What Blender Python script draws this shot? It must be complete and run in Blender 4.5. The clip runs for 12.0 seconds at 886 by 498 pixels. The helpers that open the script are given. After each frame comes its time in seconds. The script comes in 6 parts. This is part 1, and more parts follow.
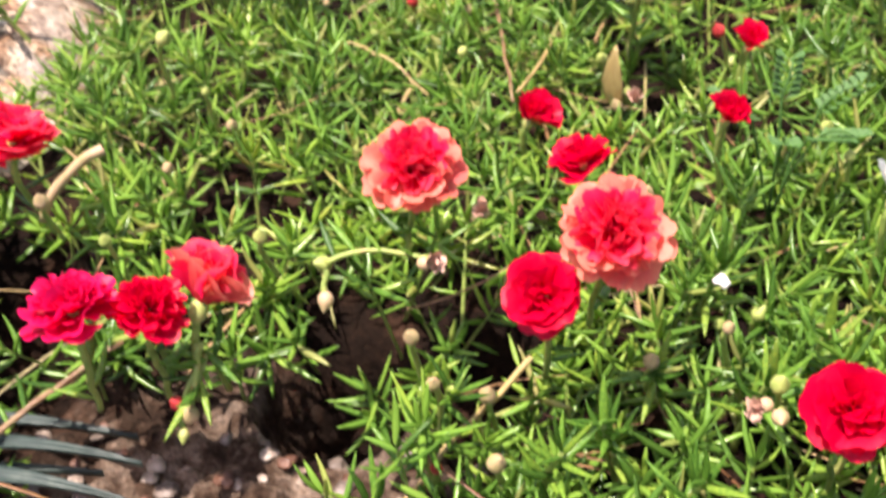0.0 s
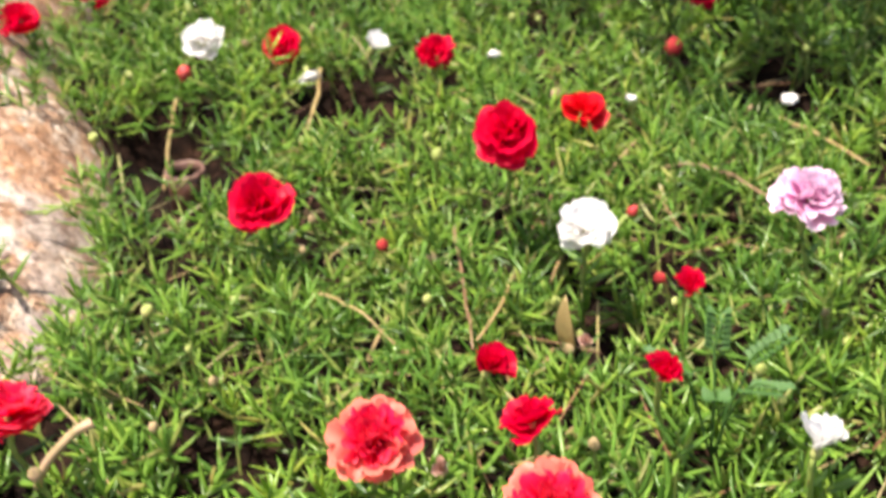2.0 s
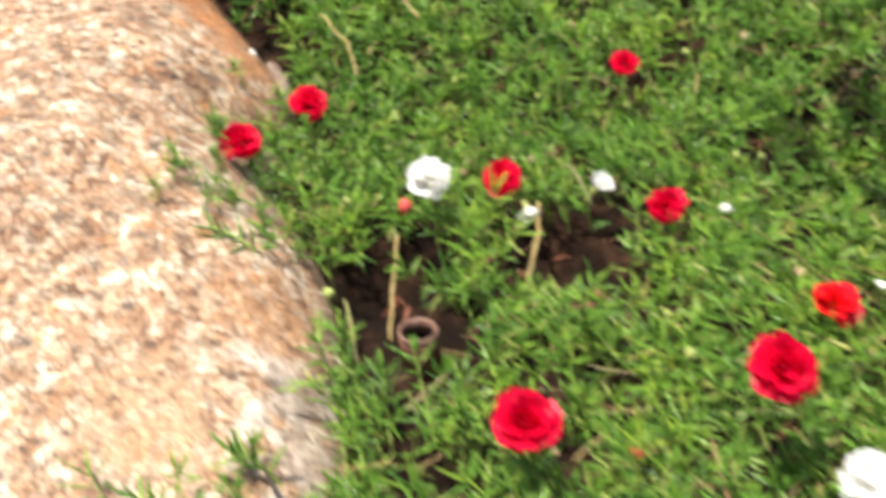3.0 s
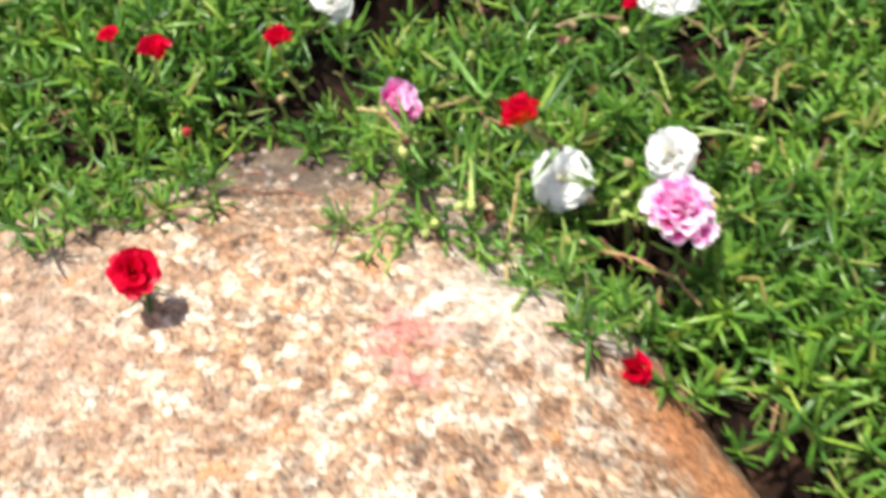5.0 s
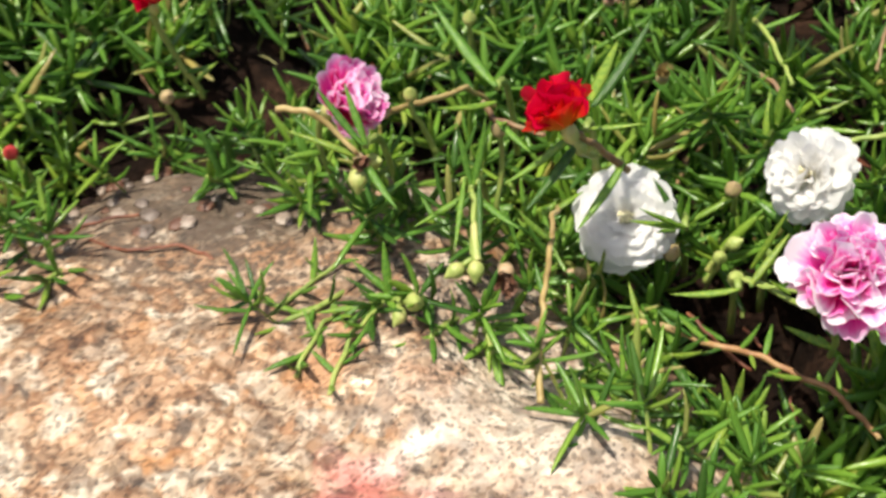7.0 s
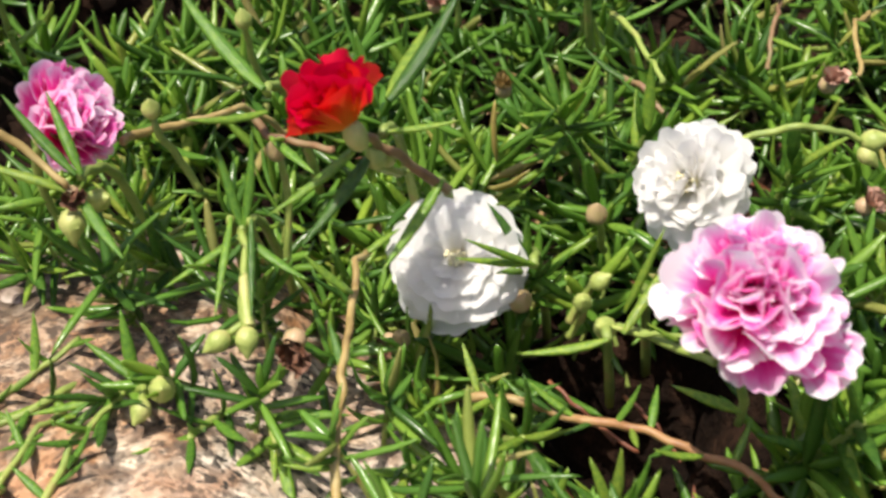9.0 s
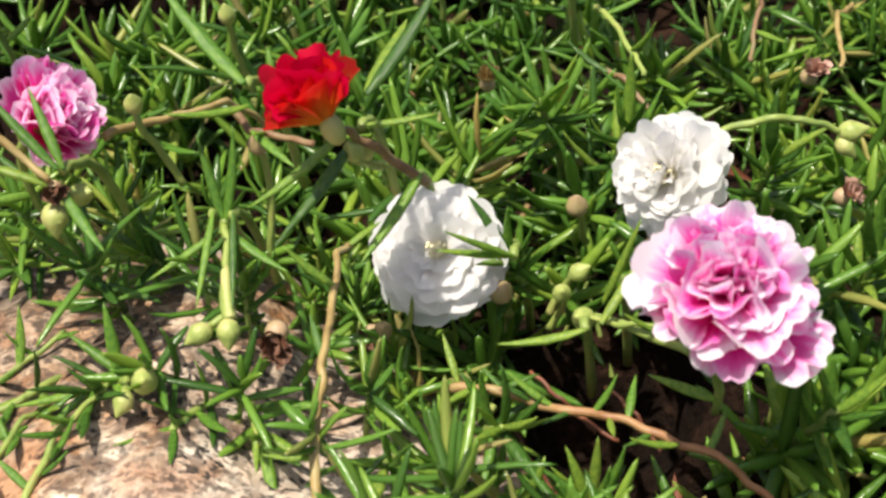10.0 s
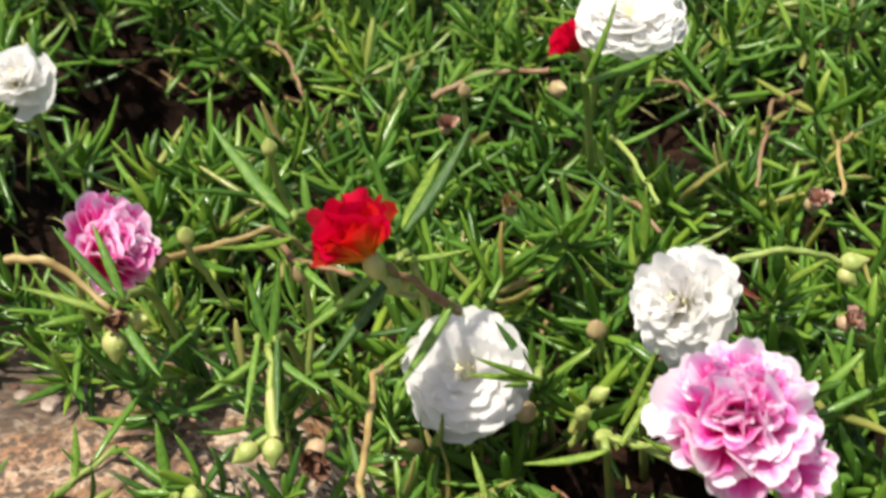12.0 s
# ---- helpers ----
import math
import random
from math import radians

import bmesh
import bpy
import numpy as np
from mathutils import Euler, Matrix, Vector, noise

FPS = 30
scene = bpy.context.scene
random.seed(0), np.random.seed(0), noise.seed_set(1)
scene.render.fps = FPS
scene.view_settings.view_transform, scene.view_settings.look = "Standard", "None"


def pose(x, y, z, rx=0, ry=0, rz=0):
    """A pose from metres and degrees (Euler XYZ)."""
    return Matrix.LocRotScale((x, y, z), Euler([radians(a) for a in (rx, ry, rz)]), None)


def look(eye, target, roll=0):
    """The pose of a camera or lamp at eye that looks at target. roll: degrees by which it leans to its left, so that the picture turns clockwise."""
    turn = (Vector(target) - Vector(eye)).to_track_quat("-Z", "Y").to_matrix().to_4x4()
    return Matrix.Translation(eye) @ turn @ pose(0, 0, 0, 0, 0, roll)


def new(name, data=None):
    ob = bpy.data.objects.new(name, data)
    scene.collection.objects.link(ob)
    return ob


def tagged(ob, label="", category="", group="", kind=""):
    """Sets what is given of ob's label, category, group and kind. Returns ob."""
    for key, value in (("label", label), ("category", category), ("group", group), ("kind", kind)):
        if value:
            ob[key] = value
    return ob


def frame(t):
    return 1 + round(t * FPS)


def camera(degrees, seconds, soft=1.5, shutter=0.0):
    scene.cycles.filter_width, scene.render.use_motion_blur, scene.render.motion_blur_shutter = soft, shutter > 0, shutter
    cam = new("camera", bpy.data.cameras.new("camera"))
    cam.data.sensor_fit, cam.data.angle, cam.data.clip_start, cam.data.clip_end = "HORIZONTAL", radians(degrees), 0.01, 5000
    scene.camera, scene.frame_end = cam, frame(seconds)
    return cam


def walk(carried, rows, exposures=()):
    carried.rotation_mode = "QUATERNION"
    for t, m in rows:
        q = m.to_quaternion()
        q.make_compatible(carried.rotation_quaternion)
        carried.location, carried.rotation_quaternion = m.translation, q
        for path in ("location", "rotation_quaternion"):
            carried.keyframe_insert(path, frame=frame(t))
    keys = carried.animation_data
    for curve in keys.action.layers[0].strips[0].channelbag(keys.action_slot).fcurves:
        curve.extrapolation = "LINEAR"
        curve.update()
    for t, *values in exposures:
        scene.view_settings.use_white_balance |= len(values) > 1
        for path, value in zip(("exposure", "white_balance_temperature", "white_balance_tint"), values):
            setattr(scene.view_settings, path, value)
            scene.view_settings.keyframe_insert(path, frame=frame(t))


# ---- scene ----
cam = camera(39.2, 12.0, soft=2.7, shutter=0.5)
cam.data.dof.use_dof, cam.data.dof.focus_distance, cam.data.dof.aperture_fstop = True, 0.38, 24.0
PATH = [
    (0, (0.013, 0.027, 0.365), (-0.047, 1.584, -0.888), -3.3),
    (0.5, (0.012, 0.027, 0.386), (-0.066, 1.631, -0.807), -4.1),
    (1, (0.018, 0.026, 0.396), (-0.053, 1.674, -0.736), -4.3),
    (1.5, (0.03, 0.023, 0.41), (-0.01, 1.686, -0.7), -4.5),
    (2, (0.037, 0.017, 0.431), (-0.018, 1.714, -0.627), -5.1),
    (2.5, (0.009, 0.032, 0.509), (-0.114, 1.716, -0.563), -5.2),
    (2.7, (-0.012, 0.046, 0.532), (-0.167, 1.717, -0.556), -4.9),
    (4.3, (-0.385, 0.645, 0.691), (-0.601, 2.068, -0.698), -5.3),
    (4.5, (-0.408, 0.695, 0.695), (-0.649, 2.102, -0.706), -5.7),
    (5, (-0.479, 0.796, 0.678), (-0.704, 2.21, -0.718), -4.4),
    (5.5, (-0.521, 0.891, 0.649), (-0.734, 2.284, -0.771), -3.9),
    (6, (-0.537, 0.961, 0.604), (-0.703, 2.338, -0.837), -2.8),
    (6.5, (-0.52, 1.008, 0.529), (-0.726, 2.4, -0.893), -4.9),
    (6.7, (-0.514, 1.023, 0.506), (-0.743, 2.421, -0.906), -5.7),
    (8.3, (-0.504, 1.131, 0.387), (-0.643, 2.687, -0.861), -5.5),
    (8.5, (-0.498, 1.132, 0.381), (-0.611, 2.692, -0.866), -5.2),
    (9, (-0.482, 1.128, 0.374), (-0.571, 2.677, -0.888), -5.6),
    (9.5, (-0.476, 1.126, 0.373), (-0.572, 2.666, -0.899), -6.1),
    (10, (-0.475, 1.125, 0.375), (-0.572, 2.668, -0.893), -6.1),
    (10.5, (-0.475, 1.122, 0.38), (-0.568, 2.672, -0.881), -6.0),
    (11, (-0.475, 1.121, 0.386), (-0.561, 2.678, -0.865), -5.8),
    (11.5, (-0.477, 1.116, 0.391), (-0.549, 2.703, -0.824), -5.4),
    (12, (-0.48, 1.112, 0.402), (-0.578, 2.736, -0.76), -5.7),
]
EXPOSURES = [(0, 1.25, 6500, 23), (1, 1.17, 6500, 23), (2, 1.08, 6500, 19), (2.5, 1.01, 6500, 12), (4.3, 1.02, 5950, 10), (5, 0.86, 6150, 10),
             (5.5, 0.56, 6450, 8), (6, 0.36, 6500, 8), (6.5, 0.48, 6500, 9), (9, 0.48, 6500, 14), (12, 0.47, 6500, 13)]
walk(cam, [(t, look(eye, target, roll)) for t, eye, target, roll in PATH], exposures=EXPOSURES)

# ---- light: high summer sun and open sky ----
SUN = Vector((-0.20, -0.12, 0.96)).normalized()
world = bpy.data.worlds.new("sky")
scene.world = world
world.use_nodes = True
wn = world.node_tree
sky = wn.nodes.new("ShaderNodeTexSky")
sky.sky_type, sky.sun_disc = "NISHITA", False
sky.sun_elevation = math.asin(SUN.z)
sky.sun_rotation = math.atan2(SUN.x, SUN.y)
sky.dust_density, sky.ozone_density = 4.0, 0.6
wn.links.new(sky.outputs[0], wn.nodes["Background"].inputs[0])
wn.nodes["Background"].inputs[1].default_value = 0.09
sun = new("sun", bpy.data.lights.new("sun", "SUN"))
sun.data.energy, sun.data.angle, sun.data.color = 4.3, radians(0.6), (1.0, 0.94, 0.82)
sun.matrix_world = look(SUN * 6, (0, 0, 0))


# ---- materials ----
def material(name):
    m = bpy.data.materials.new(name)
    m.use_nodes = True
    return m, m.node_tree, m.node_tree.nodes["Principled BSDF"]


def node(tree, kind, **values):
    n = tree.nodes.new(kind)
    for key, value in values.items():
        if key in n.inputs:
            n.inputs[key].default_value = value
        else:
            setattr(n, key, value)
    return n


def ramp(tree, source, stops, mode="LINEAR"):
    r = tree.nodes.new("ShaderNodeValToRGB")
    r.color_ramp.interpolation = mode
    while len(r.color_ramp.elements) < len(stops):
        r.color_ramp.elements.new(0.5)
    for e, (pos, col) in zip(r.color_ramp.elements, stops):
        e.position, e.color = pos, (*col, 1)
    tree.links.new(source, r.inputs[0])
    return r.outputs[0]


def mixed(tree, a, b, factor, mode="MIX"):
    n = tree.nodes.new("ShaderNodeMix")
    n.data_type, n.blend_type = "RGBA", mode
    for k, v in ((0, factor), (6, a), (7, b)):
        if isinstance(v, (int, float)):
            n.inputs[k].default_value = v
        elif isinstance(v, tuple):
            n.inputs[k].default_value = (*v, 1)
        else:
            tree.links.new(v, n.inputs[k])
    return n.outputs[2]


def noise_tex(tree, scale, detail=4.0, rough=0.55, coords="Object"):
    c = tree.nodes.new("ShaderNodeTexCoord")
    n = node(tree, "ShaderNodeTexNoise", Scale=scale, Detail=detail, Roughness=rough)
    tree.links.new(c.outputs[coords], n.inputs["Vector"])
    return n


def bump(tree, bsdf, height, strength, distance):
    b = node(tree, "ShaderNodeBump", Strength=strength, Distance=distance)
    tree.links.new(height, b.inputs["Height"])
    tree.links.new(b.outputs[0], bsdf.inputs["Normal"])


def translucent(tree, bsdf, colour, share):
    out = tree.nodes["Material Output"]
    t = tree.nodes.new("ShaderNodeBsdfTranslucent")
    tree.links.new(colour, t.inputs["Color"])
    mix = tree.nodes.new("ShaderNodeMixShader")
    mix.inputs[0].default_value = share
    tree.links.new(bsdf.outputs[0], mix.inputs[1])
    tree.links.new(t.outputs[0], mix.inputs[2])
    tree.links.new(mix.outputs[0], out.inputs["Surface"])


def leaf_material(name, source, stops, gloss=0.26):
    """Fleshy needle leaf: its green varies leaf by leaf, with a waxy bloom."""
    m, t, b = material(name)
    if source == "island":
        rnd = t.nodes.new("ShaderNodeNewGeometry").outputs["Random Per Island"]
    else:
        rnd = t.nodes.new("ShaderNodeObjectInfo").outputs["Random"]
    col = ramp(t, rnd, stops)
    patches = noise_tex(t, 14, 3)
    col = mixed(t, col, ramp(t, patches.outputs[0], [(0.3, (0.6, 0.72, 0.7)), (0.5, (1.0, 1.0, 1.0)), (0.7, (1.4, 1.21, 0.95))]), 0.85, "MULTIPLY")
    fine = noise_tex(t, 600, 2)
    col = mixed(t, col, ramp(t, fine.outputs[0], [(0.35, (0.8, 0.85, 0.8)), (0.65, (1.15, 1.1, 1.1))]), 0.3, "MULTIPLY")
    t.links.new(col, b.inputs["Base Color"])
    b.inputs["Roughness"].default_value = gloss
    b.inputs["Specular IOR Level"].default_value = 0.62
    bump(t, b, fine.outputs[0], 0.25, 0.0006)
    translucent(t, b, col, 0.38)
    return m


GREENS = [(0.0, (0.080, 0.18, 0.026)), (0.3, (0.142, 0.305, 0.040)), (0.65, (0.215, 0.415, 0.054)),
          (0.90, (0.31, 0.48, 0.066)), (1.0, (0.46, 0.44, 0.16))]
DEEP_GREENS = [(0.0, (0.058, 0.150, 0.022)), (0.3, (0.110, 0.262, 0.034)), (0.65, (0.178, 0.37, 0.046)),
               (0.92, (0.27, 0.43, 0.055)), (1.0, (0.44, 0.38, 0.14))]
M_LEAF = leaf_material("leaf_green", "island", GREENS)
M_LEAF_DEEP = leaf_material("leaf_deep_green", "island", DEEP_GREENS)
M_SHOOT = leaf_material("shoot_leaf_green", "object", DEEP_GREENS[:-1] + [(1.0, (0.29, 0.43, 0.065))])


def stem_material(name, stops):
    m, t, b = material(name)
    n = noise_tex(t, 110, 4)
    col = ramp(t, n.outputs[0], stops)
    t.links.new(col, b.inputs["Base Color"])
    b.inputs["Roughness"].default_value = 0.5
    bump(t, b, noise_tex(t, 900, 2).outputs[0], 0.3, 0.0008)
    return m


M_STEM = stem_material("stem_brown", [(0.3, (0.13, 0.065, 0.03)), (0.5, (0.24, 0.14, 0.065)), (0.7, (0.22, 0.19, 0.08))])
M_RUST = stem_material("stem_rust", [(0.3, (0.22, 0.10, 0.04)), (0.5, (0.36, 0.19, 0.075)), (0.7, (0.34, 0.26, 0.10))])
M_STEM_GREEN = stem_material("stem_green", [(0.3, (0.16, 0.24, 0.05)), (0.6, (0.30, 0.38, 0.08)), (0.75, (0.36, 0.27, 0.1))])
M_STRAW = stem_material("dry_straw", [(0.3, (0.21, 0.14, 0.045)), (0.5, (0.36, 0.26, 0.090)), (0.75, (0.44, 0.36, 0.16))])
M_BUD = stem_material("bud_green", [(0.3, (0.22, 0.30, 0.06)), (0.5, (0.36, 0.42, 0.11)), (0.75, (0.50, 0.46, 0.18))])
M_BUD_PALE = stem_material("bud_pale", [(0.3, (0.30, 0.26, 0.09)), (0.5, (0.42, 0.31, 0.16)), (0.75, (0.52, 0.34, 0.22))])
M_BUD_RED = stem_material("bud_red", [(0.3, (0.38, 0.02, 0.025)), (0.55, (0.52, 0.05, 0.045)), (0.75, (0.5, 0.16, 0.10))])
M_WITHER = stem_material("withered_brown", [(0.3, (0.07, 0.03, 0.02)), (0.55, (0.20, 0.09, 0.05)), (0.75, (0.42, 0.24, 0.13))])
M_PALE_WITHER = stem_material("withered_pink", [(0.3, (0.40, 0.22, 0.15)), (0.55, (0.58, 0.36, 0.27)), (0.75, (0.66, 0.5, 0.38))])
M_LITTER = stem_material("leaf_litter", [(0.3, (0.07, 0.022, 0.012)), (0.55, (0.19, 0.062, 0.028)), (0.75, (0.32, 0.13, 0.06))])
M_BLADE = stem_material("blade_dark_green", [(0.3, (0.012, 0.026, 0.022)), (0.6, (0.03, 0.05, 0.04)), (0.8, (0.07, 0.09, 0.07))])
M_WEED = stem_material("weed_green", [(0.3, (0.035, 0.10, 0.018)), (0.6, (0.06, 0.15, 0.026)), (0.8, (0.09, 0.18, 0.03))])
M_CANE = stem_material("cane_brown", [(0.3, (0.065, 0.027, 0.016)), (0.55, (0.14, 0.065, 0.038)), (0.8, (0.24, 0.13, 0.08))])
M_PEBBLE = stem_material("pebble_grey", [(0.3, (0.06, 0.045, 0.035)), (0.5, (0.15, 0.115, 0.09)), (0.75, (0.28, 0.23, 0.19))])
M_WHITE_BIT = stem_material("white_scrap", [(0.3, (0.6, 0.56, 0.5)), (0.7, (0.8, 0.78, 0.74))])


def petal_material(name, stops, share=0.38, streak=0.35, vary=0.0):
    """Thin petal: colour runs from its base (0) to its rim (1), with fine streaks along it; vary shifts it petal by petal."""
    m, t, b = material(name)
    uv = t.nodes.new("ShaderNodeUVMap")
    uv.uv_map = "UVMap"
    sep = t.nodes.new("ShaderNodeSeparateXYZ")
    t.links.new(uv.outputs[0], sep.inputs[0])
    stretch = t.nodes.new("ShaderNodeMapping")
    stretch.inputs["Scale"].default_value = (14, 1.6, 1)
    t.links.new(uv.outputs[0], stretch.inputs[0])
    n = node(t, "ShaderNodeTexNoise", Scale=1.0, Detail=4.0)
    info = t.nodes.new("ShaderNodeObjectInfo")
    n.noise_dimensions = "4D"
    wide = t.nodes.new("ShaderNodeMath")
    wide.operation, wide.inputs[1].default_value = "MULTIPLY", 37.0
    t.links.new(info.outputs["Random"], wide.inputs[0])
    t.links.new(wide.outputs[0], n.inputs["W"])
    t.links.new(stretch.outputs[0], n.inputs["Vector"])
    # along + (noise - 0.5) * streak
    shift = t.nodes.new("ShaderNodeMath")
    shift.operation, shift.inputs[1].default_value, shift.inputs[2].default_value = "MULTIPLY_ADD", streak, -0.5 * streak
    t.links.new(n.outputs[0], shift.inputs[0])
    add = t.nodes.new("ShaderNodeMath")
    t.links.new(sep.outputs[1], add.inputs[0])
    t.links.new(shift.outputs[0], add.inputs[1])
    own = t.nodes.new("ShaderNodeMath")
    own.operation, own.inputs[1].default_value, own.inputs[2].default_value = "MULTIPLY_ADD", vary, -0.5 * vary
    t.links.new(info.outputs["Random"], own.inputs[0])
    both = t.nodes.new("ShaderNodeMath")
    t.links.new(add.outputs[0], both.inputs[0])
    t.links.new(own.outputs[0], both.inputs[1])
    col = ramp(t, both.outputs[0], stops)
    tone = ramp(t, info.outputs["Random"], [(0.0, (0.92, 0.92, 0.92)), (1.0, (1.06, 1.06, 1.06))])
    col = mixed(t, col, tone, 1.0, "MULTIPLY")
    t.links.new(col, b.inputs["Base Color"])
    b.inputs["Roughness"].default_value = 0.42
    b.inputs["Specular IOR Level"].default_value = 0.35
    bump(t, b, n.outputs[0], 0.2, 0.0006)
    translucent(t, b, col, share)
    return m


PETALS = {}
PETALS["peach"] = petal_material("petal_peach", [(0.0, (0.82, 0.03, 0.07)), (0.45, (0.90, 0.09, 0.11)), (0.75, (0.92, 0.17, 0.14)), (1.0, (0.94, 0.31, 0.22))], 0.5, 0.4, 0.3)
PETALS["salmon"] = petal_material("petal_salmon", [(0.0, (0.72, 0.006, 0.05)), (0.5, (0.86, 0.012, 0.09)), (0.85, (0.90, 0.022, 0.11)), (1.0, (0.92, 0.08, 0.14))], 0.55, 0.4, 0.3)
PETALS["red"] = petal_material("petal_red", [(0.0, (0.55, 0.0, 0.02)), (0.5, (0.72, 0.0, 0.036)), (1.0, (0.78, 0.002, 0.05))], 0.52)
PETALS["magenta"] = petal_material("petal_magenta", [(0.0, (0.55, 0.0, 0.04)), (0.5, (0.78, 0.003, 0.065)), (1.0, (0.83, 0.012, 0.13))], 0.5)
PETALS["scarlet"] = petal_material("petal_scarlet", [(0.0, (0.85, 0.14, 0.01)), (0.35, (0.82, 0.02, 0.012)), (1.0, (0.82, 0.004, 0.022))])
PETALS["flame"] = petal_material("petal_flame", [(0.0, (0.88, 0.34, 0.03)), (0.5, (0.88, 0.17, 0.015)), (0.85, (0.84, 0.02, 0.02))])
PETALS["fuchsia"] = petal_material("petal_fuchsia", [(0.0, (0.46, 0.004, 0.16)), (0.5, (0.62, 0.01, 0.27)), (1.0, (0.74, 0.04, 0.40))], 0.5)
PETALS["pink"] = petal_material("petal_pink", [(0.0, (0.72, 0.01, 0.28)), (0.5, (0.84, 0.03, 0.38)), (0.76, (0.90, 0.10, 0.50)), (0.92, (0.96, 0.55, 0.80)), (1.0, (0.97, 0.80, 0.92))], 0.5, 0.6, 0.3)
PETALS["blush"] = petal_material("petal_blush", [(0.0, (0.80, 0.008, 0.28)), (0.52, (0.90, 0.030, 0.40)), (0.72, (0.94, 0.16, 0.58)), (0.86, (0.97, 0.56, 0.84)), (0.97, (0.98, 0.93, 0.97))], 0.5, 0.55, 0.36)
PETALS["lilac"] = petal_material("petal_lilac", [(0.0, (0.62, 0.10, 0.34)), (0.35, (0.78, 0.36, 0.60)), (0.8, (0.86, 0.52, 0.70)), (1.0, (0.88, 0.72, 0.82))])
PETALS["white"] = petal_material("petal_white", [(0.0, (0.84, 0.78, 0.42)), (0.22, (0.92, 0.89, 0.72)), (0.42, (0.92, 0.91, 0.88)), (1.0, (0.93, 0.925, 0.90))], 0.56, 0.2)
M_STAMEN = stem_material("stamen_yellow", [(0.3, (0.78, 0.69, 0.34)), (0.7, (0.86, 0.84, 0.62))])

# granite: interlocking crystals of cream, pink, tan, grey and black
M_ROCK, rt, rb = material("granite")
rc = rt.nodes.new("ShaderNodeTexCoord").outputs["Object"]
warp = node(rt, "ShaderNodeTexNoise", Scale=120.0, Detail=3.0)
rt.links.new(rc, warp.inputs["Vector"])
wv = rt.nodes.new("ShaderNodeVectorMath")
wv.operation = "MULTIPLY_ADD"
wv.inputs[1].default_value = (0.0035, 0.0035, 0.0035)
rt.links.new(warp.outputs["Color"], wv.inputs[0])
rt.links.new(rc, wv.inputs[2])


node_noise = node(rt, "ShaderNodeTexNoise", Scale=85.0, Detail=5.0, Roughness=0.65)
rt.links.new(wv.outputs[0], node_noise.inputs["Vector"])


def crystals(scale):
    v = node(rt, "ShaderNodeTexVoronoi", Scale=scale)
    rt.links.new(wv.outputs[0], v.inputs["Vector"])
    s = rt.nodes.new("ShaderNodeSeparateColor")
    rt.links.new(v.outputs["Color"], s.inputs[0])
    return s.outputs[0], v.outputs["Distance"]


big, big_d = crystals(78.0)
small, small_d = crystals(300.0)


def patches_of(scale, low, high, detail=3.0):
    """Ragged patches: 0 below low, 1 above high."""
    n = node(rt, "ShaderNodeTexNoise", Scale=scale, Detail=detail, Roughness=0.6)
    rt.links.new(wv.outputs[0], n.inputs["Vector"])
    return ramp(rt, n.outputs[0], [(low, (0, 0, 0)), (high, (1, 1, 1))])


grains, grains_d = crystals(128.0)
joint = node(rt, "ShaderNodeTexVoronoi", Scale=128.0, feature="DISTANCE_TO_EDGE")
rt.links.new(wv.outputs[0], joint.inputs["Vector"])
mottle = ramp(rt, node_noise.outputs[0], [(0.28, (0.33, 0.205, 0.13)), (0.42, (0.47, 0.32, 0.215)), (0.52, (0.56, 0.42, 0.31)), (0.64, (0.68, 0.57, 0.46))])
rock_col = ramp(rt, grains, [(0.0, (0.23, 0.15, 0.10)), (0.14, (0.43, 0.28, 0.19)), (0.32, (0.60, 0.42, 0.30)), (0.52, (0.66, 0.50, 0.38)), (0.72, (0.72, 0.60, 0.48)), (0.86, (0.60, 0.53, 0.47)), (1.0, (0.88, 0.82, 0.74))])
rock_col = mixed(rt, rock_col, mottle, 0.25)
rock_col = mixed(rt, rock_col, ramp(rt, joint.outputs["Distance"], [(0.0, (0.50, 0.40, 0.32)), (0.10, (0.84, 0.79, 0.74)), (0.22, (1.0, 1.0, 1.0))]), 0.8, "MULTIPLY")
rock_col = mixed(rt, rock_col, ramp(rt, big, [(0.0, (0.45, 0.40, 0.36)), (0.15, (0.8, 0.72, 0.64)), (0.5, (1.0, 1.0, 1.0)), (1.0, (1.28, 1.3, 1.3))]), 0.75, "MULTIPLY")
rock_col = mixed(rt, rock_col, (0.70, 0.65, 0.58), patches_of(66.0, 0.52, 0.60))
rock_col = mixed(rt, rock_col, (0.27, 0.21, 0.17), patches_of(72.0, 0.56, 0.65))
rock_col = mixed(rt, rock_col, (0.52, 0.28, 0.13), patches_of(44.0, 0.59, 0.70))
tan = ramp(rt, patches_of(48.0, 0.50, 0.58), [(0.0, (1.0, 1.0, 1.0)), (1.0, (0.74, 0.60, 0.48))])
rock_col = mixed(rt, rock_col, tan, 0.65, "MULTIPLY")
specks = ramp(rt, small, [(0.0, (0.16, 0.14, 0.13)), (0.07, (0.6, 0.55, 0.5)), (0.17, (1.0, 1.0, 1.0)), (0.85, (1.2, 1.2, 1.2))], "CONSTANT")
rock_col = mixed(rt, rock_col, specks, 0.5, "MULTIPLY")
broad = noise_tex(rt, 11, 6, 0.65)
rock_col = mixed(rt, rock_col, ramp(rt, broad.outputs[0], [(0.3, (0.50, 0.41, 0.34)), (0.48, (0.74, 0.69, 0.63)), (0.68, (1.0, 0.98, 0.94))]), 0.95, "MULTIPLY")


